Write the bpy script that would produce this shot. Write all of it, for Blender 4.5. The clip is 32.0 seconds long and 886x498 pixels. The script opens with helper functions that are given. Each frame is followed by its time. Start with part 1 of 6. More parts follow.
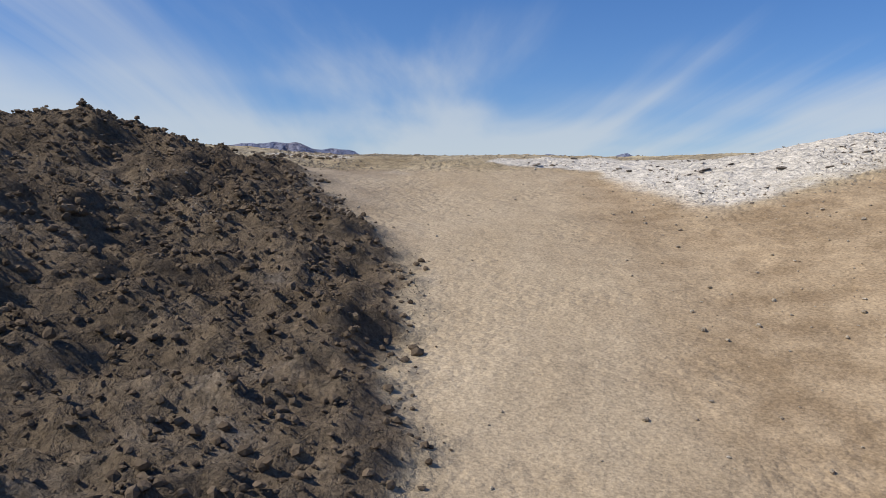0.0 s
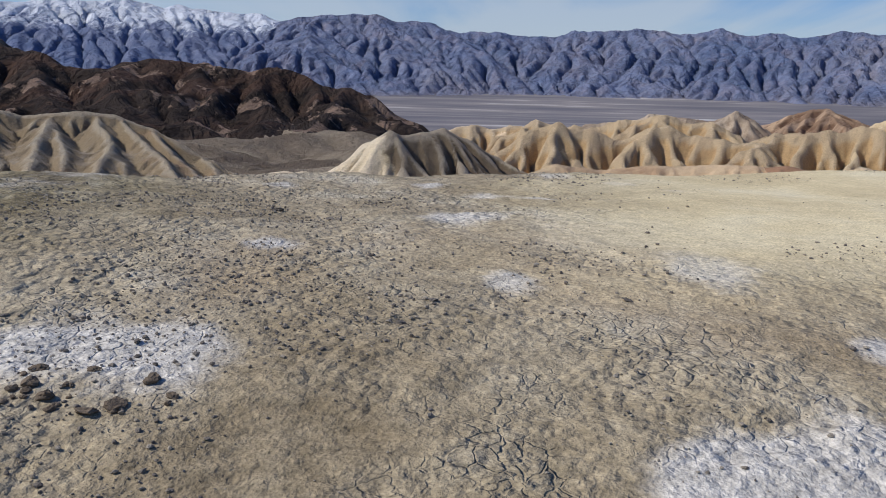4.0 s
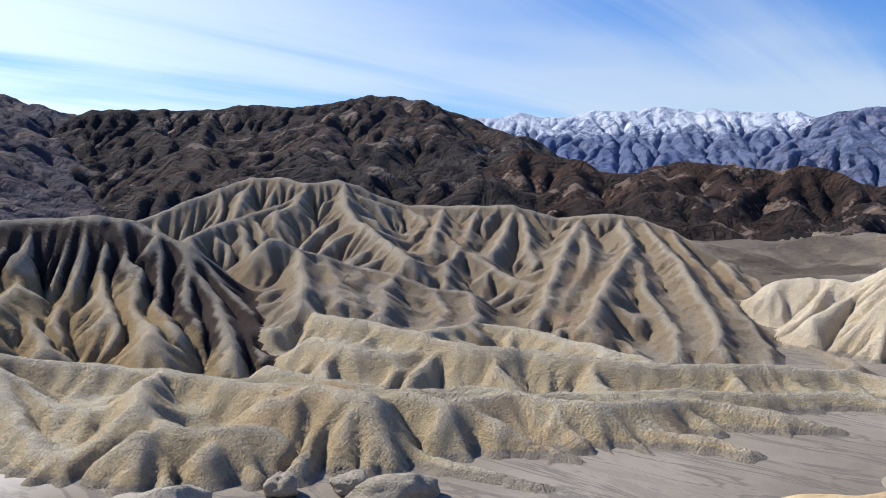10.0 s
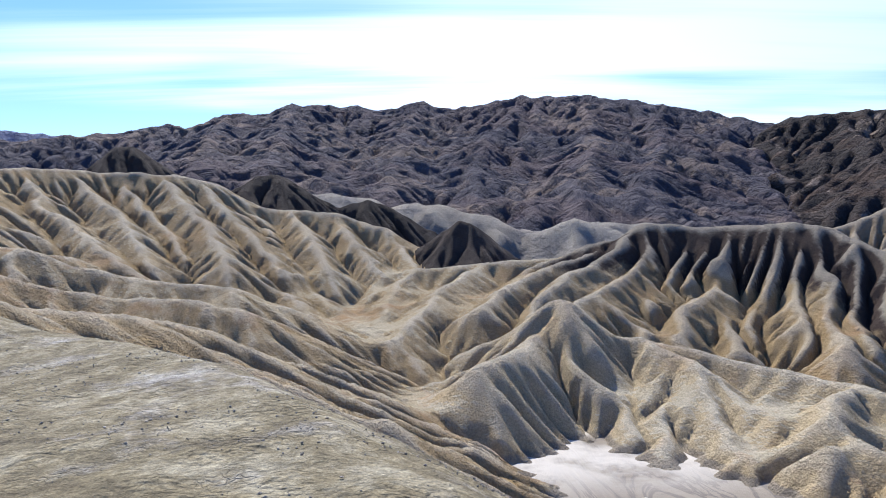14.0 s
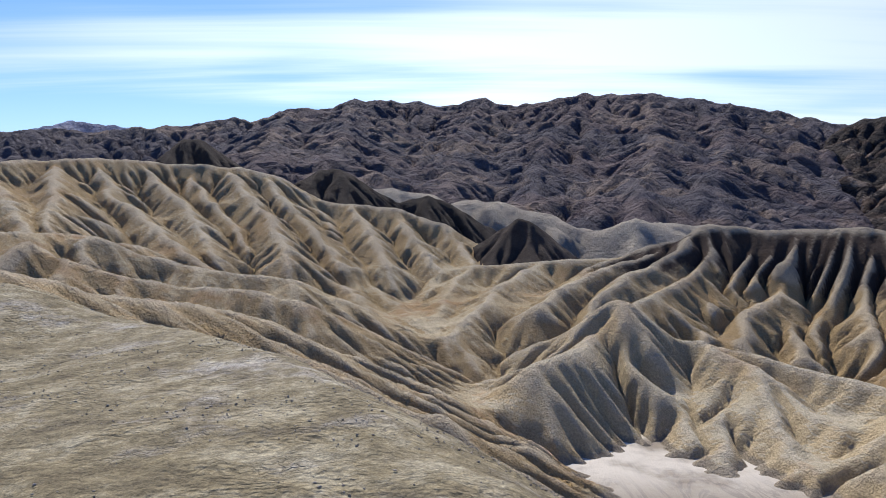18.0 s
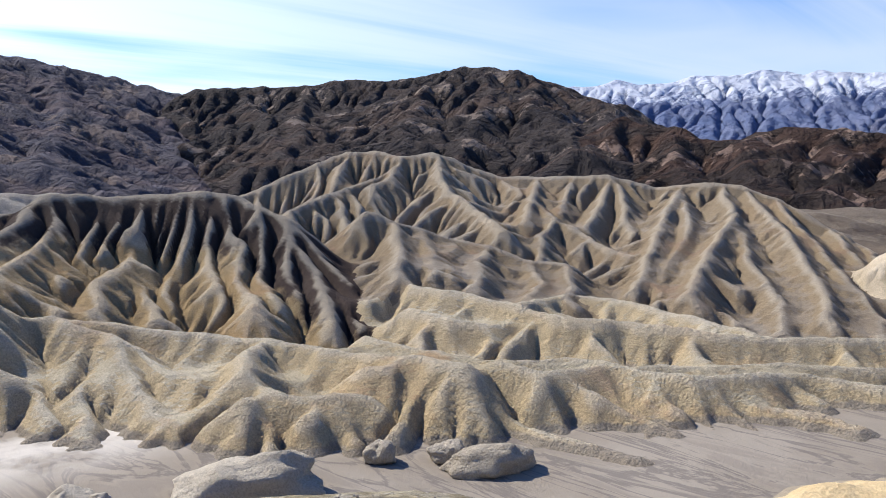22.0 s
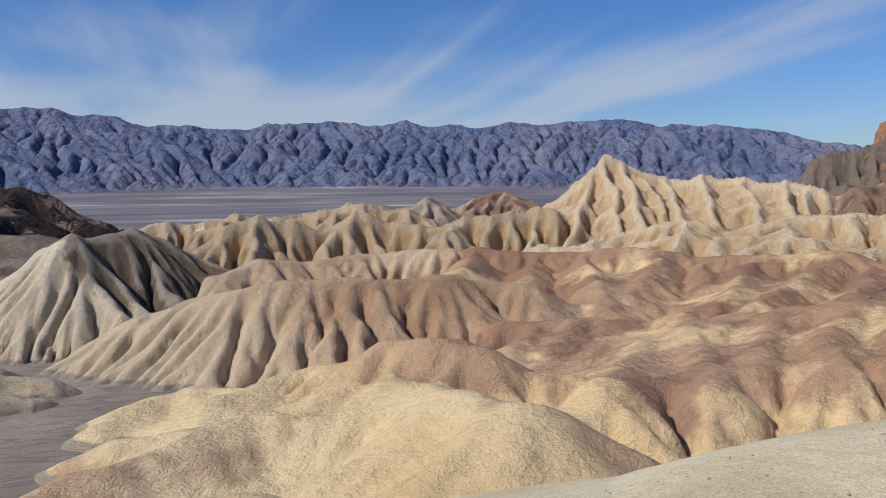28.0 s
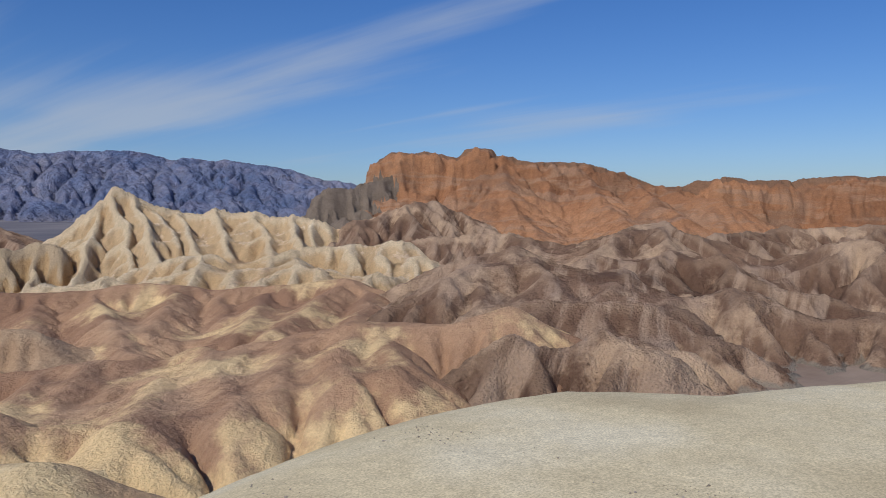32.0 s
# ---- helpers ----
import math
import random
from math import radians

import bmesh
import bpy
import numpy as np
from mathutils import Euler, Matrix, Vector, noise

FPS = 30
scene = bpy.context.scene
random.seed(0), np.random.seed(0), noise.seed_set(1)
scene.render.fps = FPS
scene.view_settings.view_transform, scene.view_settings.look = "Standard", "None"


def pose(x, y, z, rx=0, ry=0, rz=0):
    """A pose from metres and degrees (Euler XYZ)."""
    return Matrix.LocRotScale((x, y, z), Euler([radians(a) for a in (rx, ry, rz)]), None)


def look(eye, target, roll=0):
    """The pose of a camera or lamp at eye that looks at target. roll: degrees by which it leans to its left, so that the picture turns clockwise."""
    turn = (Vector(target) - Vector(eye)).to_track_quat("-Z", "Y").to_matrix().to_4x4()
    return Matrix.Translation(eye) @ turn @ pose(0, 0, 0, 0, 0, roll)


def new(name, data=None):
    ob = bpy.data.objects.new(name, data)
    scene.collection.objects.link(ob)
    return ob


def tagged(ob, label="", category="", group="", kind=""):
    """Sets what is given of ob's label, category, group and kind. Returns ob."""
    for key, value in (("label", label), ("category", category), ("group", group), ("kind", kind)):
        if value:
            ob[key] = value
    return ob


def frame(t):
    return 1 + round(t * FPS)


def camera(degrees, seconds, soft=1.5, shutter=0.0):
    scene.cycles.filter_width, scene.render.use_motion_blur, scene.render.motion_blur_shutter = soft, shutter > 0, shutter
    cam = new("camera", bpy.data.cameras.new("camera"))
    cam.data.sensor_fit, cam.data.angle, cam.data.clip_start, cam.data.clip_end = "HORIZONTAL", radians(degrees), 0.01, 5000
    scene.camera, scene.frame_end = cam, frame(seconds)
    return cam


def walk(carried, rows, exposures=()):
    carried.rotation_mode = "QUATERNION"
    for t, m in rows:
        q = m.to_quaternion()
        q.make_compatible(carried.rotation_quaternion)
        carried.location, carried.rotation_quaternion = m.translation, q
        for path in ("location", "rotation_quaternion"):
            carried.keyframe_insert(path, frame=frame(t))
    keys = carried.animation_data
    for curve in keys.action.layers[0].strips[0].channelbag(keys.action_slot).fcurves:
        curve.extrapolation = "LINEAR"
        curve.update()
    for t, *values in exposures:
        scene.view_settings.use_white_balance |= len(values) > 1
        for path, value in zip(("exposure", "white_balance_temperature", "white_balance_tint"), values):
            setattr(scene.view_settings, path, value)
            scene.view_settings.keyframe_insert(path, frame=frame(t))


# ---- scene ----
# A desert viewpoint over eroded clay badlands. Metres; the eye of the long pan stands at (0, 0, 1.6), +y is the way of the walk-up.

# ---- camera ----
cam = camera(56.0, 32.0, 0.9)
ROWS = [  # seconds, x, y, z, yaw, pitch, roll
    (0, 0, -13.63, -0.92, 0.60, -2.22, -0.40),
    (0.5, 0, -12.65, -0.76, -0.24, -1.34, -1.81),
    (1, 0, -11.67, -0.55, -0.05, -2.89, -1.76),
    (1.5, 0, -10.92, -0.36, -0.64, -6.23, -1.00),
    (2, 0, -9.95, -0.09, 2.72, -7.63, -1.68),
    (2.5, 0, -9.09, 0.17, 4.83, -8.90, -2.34),
    (3, 0, -8.30, 0.42, 5.23, -9.33, -1.97),
    (3.5, 0, -7.47, 0.65, 6.93, -9.96, -2.20),
    (4, 0, -6.68, 0.85, 6.09, -10.71, -1.21),
    (4.5, 0, -5.86, 1.04, 6.83, -10.91, -2.49),
    (6.5, 0, -3.18, 1.47, 8.82, -8.66, -2.78),
    (7, 0, -2.50, 1.53, 8.91, -8.57, -2.22),
    (7.5, 0, -1.87, 1.57, 13.47, -8.58, -2.41),
    (8, 0, -1.24, 1.59, 17.13, -7.70, -2.28),
    (8.5, 0, -0.62, 1.59, 22.14, -7.16, -1.23),
    (9, 0, 0.00, 1.59, 29.37, -5.57, -0.45),
    (9.5, 0, 0.00, 1.59, 36.51, -4.43, -0.15),
    (10, 0, 0.00, 1.59, 40.91, -4.26, 0.10),
    (10.5, 0, 0.00, 1.59, 45.66, -4.04, 0.42),
    (11, 0, 0.00, 1.59, 49.16, -4.47, 0.45),
    (11.5, 0, 0.00, 1.59, 50.37, -4.70, 0.83),
    (12, 0, 0.00, 1.59, 53.22, -4.72, 0.49),
    (12.5, 0, 0.00, 1.59, 61.22, -4.55, 0.55),
    (13, 0, 0.00, 1.59, 68.66, -3.80, 1.02),
    (13.5, 0, 0.00, 1.59, 76.35, -3.52, 1.32),
    (14, 0, 0.00, 1.59, 86.17, -3.04, 1.65),
    (14.5, 0, 0.00, 1.59, 92.62, -2.87, 1.39),
    (15, 0, 0.00, 1.59, 96.13, -2.39, 1.30),
    (15.5, 0, 0.00, 1.59, 101.28, -2.57, 1.25),
    (17.5, 0, 0.00, 1.59, 95.64, -3.53, -0.23),
    (18, 0, 0.00, 1.59, 90.25, -3.20, 0.52),
    (18.5, 0, 0.00, 1.59, 84.23, -3.71, 1.44),
    (19, 0, 0.00, 1.59, 79.04, -4.43, 1.29),
    (19.5, 0, 0.00, 1.59, 73.90, -5.31, 1.56),
    (20, 0, 0.00, 1.59, 67.73, -6.27, 1.82),
    (20.5, 0, 0.00, 1.59, 61.20, -6.42, 1.81),
    (21, 0, 0.00, 1.59, 56.46, -6.27, 1.68),
    (21.5, 0, 0.00, 1.59, 52.02, -6.22, 1.38),
    (22, 0, 0.00, 1.59, 47.34, -6.13, 1.10),
    (22.5, 0, 0.00, 1.59, 43.36, -6.09, 1.31),
    (23, 0, 0.00, 1.59, 39.25, -6.09, 1.06),
    (23.5, 0, 0.00, 1.59, 34.50, -5.91, 1.08),
    (24, 0, 0.00, 1.59, 30.06, -5.79, 0.98),
    (24.5, 0, 0.00, 1.59, 24.61, -5.77, 0.72),
    (25, 0, 0.00, 1.59, 19.05, -5.67, 0.77),
    (25.5, 0, 0.00, 1.59, 13.75, -5.54, 0.68),
    (26, 0, 0.00, 1.59, 7.35, -5.37, 0.35),
    (26.5, 0, 0.00, 1.59, 1.49, -5.23, 0.36),
    (28.5, 0, 0.00, 1.59, -18.69, -4.16, 0.80),
    (29, 0, 0.00, 1.59, -22.67, -3.97, 0.86),
    (29.5, 0, 0.00, 1.59, -26.95, -3.73, 0.60),
    (30, 0, 0.00, 1.59, -31.64, -3.40, 0.32),
    (30.5, 0, 0.00, 1.59, -35.92, -3.07, 0.37),
    (31, 0, 0.00, 1.59, -39.55, -2.78, 0.55),
    (31.5, 0, 0.00, 1.59, -43.01, -2.61, 0.37),
    (32, 0, 0.00, 1.59, -46.75, -2.51, 0.45),
]
walk(cam, [(t, pose(x, y, z, 90 + pitch, roll, yaw)) for t, x, y, z, yaw, pitch, roll in ROWS],
     exposures=[(0, 0.06, 6950, 10), (2, -0.02, 6800, 10), (3, -0.15, 6550, 10), (7, -0.25, 6250, 10), (8, -0.2, 6250, 10), (10, 0.3, 6200, 10), (13, 0.74, 5950, 10), (15, 0.3, 6200, 13), (18, 0.22, 6450, 12), (19, 0.26, 6250, 11), (20, 0.48, 6250, 12), (23, 0.46, 6350, 11), (26, 0.02, 6200, 11), (29, -0.35, 6300, 13), (32, -0.47, 6150, 12)])

# ---- light ----
SUN_YAW, SUN_UP = 101.0, 43.0
world = bpy.data.worlds.new("sky")
scene.world = world
world.use_nodes = True


def build_sky():
    nt = world.node_tree
    N, L = nt.nodes, nt.links
    N.clear()
    out = N.new("ShaderNodeOutputWorld")
    bg = N.new("ShaderNodeBackground")
    bg.inputs[1].default_value = 0.1
    sky = N.new("ShaderNodeTexSky")
    sky.sky_type = "NISHITA"
    sky.sun_disc = False
    sky.sun_elevation = radians(SUN_UP)
    sky.sun_rotation = radians(-SUN_YAW)
    sky.altitude = 200
    sky.dust_density = 0.4
    sky.ozone_density = 2.0
    co = N.new("ShaderNodeTexCoord")
    sep = N.new("ShaderNodeSeparateXYZ")
    L.new(co.outputs["Generated"], sep.inputs[0])

    def math_node(op, a, b=None, clamp=False):
        m = N.new("ShaderNodeMath")
        m.operation, m.use_clamp = op, clamp
        for i, v in enumerate((a, b)):
            if v is None:
                continue
            if isinstance(v, (int, float)):
                m.inputs[i].default_value = v
            else:
                L.new(v, m.inputs[i])
        return m.outputs[0]

    # high ice cloud on a flat layer: direction over height gives the place on the layer
    h = math_node("MAXIMUM", math_node("ADD", sep.outputs[2], 0.06), 0.02)
    u = math_node("DIVIDE", sep.outputs[0], h)
    v = math_node("DIVIDE", sep.outputs[1], h)
    comb = N.new("ShaderNodeCombineXYZ")
    L.new(u, comb.inputs[0])
    L.new(v, comb.inputs[1])
    mp = N.new("ShaderNodeMapping")
    mp.inputs["Rotation"].default_value = (0, 0, radians(CLOUD_TURN))
    mp.inputs["Scale"].default_value = (0.62, 0.085, 1)
    L.new(comb.outputs[0], mp.inputs[0])
    n1 = N.new("ShaderNodeTexNoise")
    n1.inputs["Scale"].default_value = 1.0
    n1.inputs["Detail"].default_value = 9
    n1.inputs["Roughness"].default_value = 0.55
    n1.inputs["Distortion"].default_value = 0.7
    L.new(mp.outputs[0], n1.inputs["Vector"])
    n2 = N.new("ShaderNodeTexNoise")
    n2.inputs["Scale"].default_value = 0.22
    n2.inputs["Detail"].default_value = 3
    L.new(comb.outputs[0], n2.inputs["Vector"])
    amount = math_node("ADD", n1.outputs[0], math_node("MULTIPLY", math_node("SUBTRACT", n2.outputs[0], 0.5), 0.9))
    # more cloud towards the sun's side of the sky and along the horizon ahead
    sx, sy = -math.sin(radians(SUN_YAW - 10)), math.cos(radians(SUN_YAW - 10))
    side = math_node("ADD", math_node("MULTIPLY", sep.outputs[0], sx), math_node("MULTIPLY", sep.outputs[1], sy))
    amount = math_node("ADD", amount, math_node("SUBTRACT", math_node("MULTIPLY", math_node("POWER", math_node("MAXIMUM", side, 0.0), 6.0), 0.14), 0.06))
    low = math_node("SUBTRACT", 0.30, sep.outputs[2], clamp=True)
    amount = math_node("ADD", amount, math_node("MULTIPLY", low, 0.12))
    amount = math_node("SUBTRACT", amount, math_node("MULTIPLY", math_node("MAXIMUM", sep.outputs[0], 0.0), 0.13))
    ahead = math_node("POWER", math_node("MAXIMUM", sep.outputs[1], 0.0), 4.0)
    amount = math_node("ADD", amount, math_node("MULTIPLY", math_node("MULTIPLY", low, ahead), 1.15))
    ramp = N.new("ShaderNodeMapRange")
    ramp.interpolation_type = "SMOOTHSTEP"
    ramp.inputs["From Min"].default_value = 0.44
    ramp.inputs["From Max"].default_value = 0.74
    L.new(amount, ramp.inputs["Value"])
    glow = math_node("POWER", math_node("MAXIMUM", side, 0.0), 6.0)
    bright = math_node("ADD", 6.8, math_node("MULTIPLY", glow, 7.5))
    white = N.new("ShaderNodeVectorMath")
    white.operation = "SCALE"
    white.inputs[0].default_value = (0.86, 0.95, 1.05)
    L.new(bright, white.inputs["Scale"])
    mix = N.new("ShaderNodeMix")
    mix.data_type = "RGBA"
    L.new(math_node("MULTIPLY", ramp.outputs[0], 0.66), mix.inputs["Factor"])
    deep = N.new("ShaderNodeHueSaturation")
    deep.inputs["Saturation"].default_value = 1.25
    L.new(sky.outputs[0], deep.inputs["Color"])
    cool = N.new("ShaderNodeMix")
    cool.data_type, cool.blend_type = "RGBA", "MULTIPLY"
    cool.inputs["Factor"].default_value = 1.0
    cool.inputs["B"].default_value = (0.68, 0.83, 1.16, 1)
    L.new(deep.outputs[0], cool.inputs["A"])
    L.new(cool.outputs["Result"], mix.inputs["A"])
    L.new(white.outputs[0], mix.inputs["B"])
    L.new(mix.outputs["Result"], bg.inputs[0])
    L.new(bg.outputs[0], out.inputs[0])


CLOUD_TURN = -8
build_sky()
sun = new("sun", bpy.data.lights.new("sun", "SUN"))
sun.data.energy, sun.data.angle, sun.data.color = 4.5, radians(0.53), (1.0, 0.94, 0.85)
sun.matrix_world = look((0, 0, 0), Vector((math.sin(radians(SUN_YAW)) * math.cos(radians(SUN_UP)),
                                           -math.cos(radians(SUN_YAW)) * math.cos(radians(SUN_UP)), -math.sin(radians(SUN_UP)))))
sun.location = (-60, -40, 60)


# ---- materials ----
class Mat:
    """A short way to write node materials in world metres."""

    def __init__(self, name, rough=0.95):
        self.m = bpy.data.materials.new(name)
        self.m.use_nodes = True
        self.nt = self.m.node_tree
        self.N, self.L = self.nt.nodes, self.nt.links
        self.b = self.N["Principled BSDF"]
        self.b.inputs["Roughness"].default_value = rough
        self.b.inputs["Specular IOR Level"].default_value = 0.15
        self.geo = self.N.new("ShaderNodeNewGeometry")
        self.pos = self.geo.outputs["Position"]

    def put(self, sock, v):
        if isinstance(v, (int, float)):
            sock.default_value = v
        elif isinstance(v, tuple):
            sock.default_value = (*v, 1) if len(v) == 3 and sock.type == "RGBA" else v
        else:
            self.L.new(v, sock)

    def math(self, op, a, b=0.0, c=None, clamp=False):
        n = self.N.new("ShaderNodeMath")
        n.operation, n.use_clamp = op, clamp
        for s, v in zip(n.inputs, (a, b, c)):
            if v is not None:
                self.put(s, v)
        return n.outputs[0]

    def xyz(self):
        s = self.N.new("ShaderNodeSeparateXYZ")
        self.L.new(self.pos, s.inputs[0])
        return s.outputs

    def mapping(self, scale=(1, 1, 1), turn=(0, 0, 0), v=None):
        n = self.N.new("ShaderNodeMapping")
        n.inputs["Scale"].default_value = scale
        n.inputs["Rotation"].default_value = [radians(a) for a in turn]
        self.L.new(v or self.pos, n.inputs[0])
        return n.outputs[0]

    def noise(self, size, detail=6, rough=0.55, v=None, distortion=0.0):
        n = self.N.new("ShaderNodeTexNoise")
        n.inputs["Scale"].default_value = 1.0 / size
        n.inputs["Detail"].default_value = detail
        n.inputs["Roughness"].default_value = rough
        n.inputs["Distortion"].default_value = distortion
        self.L.new(v or self.pos, n.inputs["Vector"])
        return n.outputs[0]

    def voronoi(self, size, feature="F1", v=None):
        n = self.N.new("ShaderNodeTexVoronoi")
        n.feature = feature
        n.inputs["Scale"].default_value = 1.0 / size
        self.L.new(v or self.pos, n.inputs["Vector"])
        return n.outputs[0]

    def attr(self, name):
        n = self.N.new("ShaderNodeAttribute")
        n.attribute_name = name
        return n.outputs["Fac"]

    def step(self, v, lo, hi):
        n = self.N.new("ShaderNodeMapRange")
        n.interpolation_type = "SMOOTHSTEP"
        n.inputs["From Min"].default_value, n.inputs["From Max"].default_value = lo, hi
        self.L.new(v, n.inputs["Value"])
        return n.outputs[0]

    def mix(self, f, a, b, kind="MIX"):
        n = self.N.new("ShaderNodeMix")
        n.data_type, n.blend_type = "RGBA", kind
        self.put(n.inputs["Factor"], f)
        self.put(n.inputs["A"], a)
        self.put(n.inputs["B"], b)
        return n.outputs["Result"]

    def ramp(self, f, stops):
        n = self.N.new("ShaderNodeValToRGB")
        e = n.color_ramp.elements
        while len(e) < len(stops):
            e.new(0.5)
        for el, (p, c) in zip(e, stops):
            el.position, el.color = p, (*c, 1)
        self.L.new(f, n.inputs[0])
        return n.outputs[0]

    def done(self, colour, height=None, depth=0.1, strength=1.0):
        self.put(self.b.inputs["Base Color"], colour)
        if height is not None:
            n = self.N.new("ShaderNodeBump")
            n.inputs["Distance"].default_value = depth
            n.inputs["Strength"].default_value = strength
            self.L.new(height, n.inputs["Height"])
            self.L.new(n.outputs[0], self.b.inputs["Normal"])
        return self.m


def clay(name, low, mid, high, patch=(0, 0, 0), patch_amount=0.0, patch_size=40.0, patch_lo=0.5, patch_edge=0.11, cap=(0.065, 0.046, 0.037), cap_amount=1.0,
         scale=1.0, band=None, tilt=(0, 0, 0), grain=0.5, band_size=9.0, rills=0.5, raised=0.0, pale_crest=(0.56, 0.49, 0.37), relief=1.15, scarp=None, zone=None, pop=0.8, ridged=0.0):
    """Bare eroded clay: broad tone drift, tilted beds, popcorn crust; attribute cap lays darker caprock debris."""
    m = Mat(name)
    drift = m.noise(60 * scale, 4)
    fine = m.noise(2.2 * scale, 8, 0.65)
    col = m.ramp(m.math("ADD", m.math("MULTIPLY", drift, 0.75), m.math("MULTIPLY", fine, 0.25)),
                 [(0.36, low), (0.5, mid), (0.64, high)])
    if band:
        v = m.mapping((0.16, 0.16, 1), v=m.mapping((1, 1, 1), tilt))
        beds = m.noise(band_size, 5, 0.62, v=v, distortion=0.4)
        col = m.mix(m.math("MULTIPLY", m.step(beds, 0.48, 0.6), 0.72), col, band)
    if patch_amount:
        col = m.mix(m.math("MULTIPLY", m.step(m.noise(patch_size, 8, 0.65), patch_lo, patch_lo + patch_edge), patch_amount), col, patch)
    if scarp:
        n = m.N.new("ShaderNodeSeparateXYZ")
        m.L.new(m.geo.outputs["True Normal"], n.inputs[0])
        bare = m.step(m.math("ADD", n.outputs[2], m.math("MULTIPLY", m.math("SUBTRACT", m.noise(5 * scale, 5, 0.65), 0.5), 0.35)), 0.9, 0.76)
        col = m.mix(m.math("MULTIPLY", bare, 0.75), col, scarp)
    if zone:
        east = m.math("ADD", m.xyz()[0], m.math("MULTIPLY", m.math("SUBTRACT", m.noise(28, 6, 0.62), 0.5), 70))
        col = m.mix(m.math("MULTIPLY", m.step(east, zone[0], zone[1]), 0.8), col, zone[2])
    capv = m.math("ADD", m.attr("cap"), m.math("MULTIPLY", m.math("SUBTRACT", m.noise(7 * scale, 6, 0.65), 0.5), 0.9))
    col = m.mix(m.math("MULTIPLY", m.step(capv, 0.42, 0.7), cap_amount), col, cap)
    # Mixes towards pale_crest where the land stands above its surroundings.
    col = m.mix(m.math("MULTIPLY", m.step(m.math("ADD", m.attr("raised"), m.math("MULTIPLY", m.noise(3 * scale, 5), 0.5)), 0.5, 1.1), raised), col, pale_crest)
    apron = m.step(m.math("ADD", m.attr("foot"), m.math("MULTIPLY", m.math("SUBTRACT", m.noise(4, 5, 0.65), 0.5), 0.9)), 0.3, 0.75)
    col = m.mix(m.math("MULTIPLY", apron, 0.85), col, (0.30, 0.258, 0.20))
    speck = m.math("ADD", m.math("MULTIPLY", m.noise(0.4 * scale, 5, 0.75), 0.8), m.math("MULTIPLY", m.noise(1.7 * scale, 3, 0.6), 0.2))
    col = m.mix(grain, col, m.ramp(speck, [(0.36, (0.58, 0.58, 0.58)), (0.5, (1.0, 1.0, 1.0)), (0.64, (1.42, 1.42, 1.42))]), "MULTIPLY")
    hgt = m.math("ADD", m.math("MULTIPLY", m.noise(1.6 * scale, 8, 0.68), 1.0), m.math("MULTIPLY", m.noise(6 * scale, 4, 0.6), rills * 3))
    hgt = m.math("ADD", hgt, m.math("MULTIPLY", m.noise(0.42 * scale, 3, 0.6), 0.8 * pop))
    if ridged:
        edge = m.math("ABSOLUTE", m.math("SUBTRACT", m.noise(11 * scale, 9, 0.58, distortion=0.5), 0.5))
        hgt = m.math("SUBTRACT", m.math("MULTIPLY", hgt, 0.35), m.math("MULTIPLY", edge, ridged))
    return m.done(col, hgt, relief * scale, 1.0)


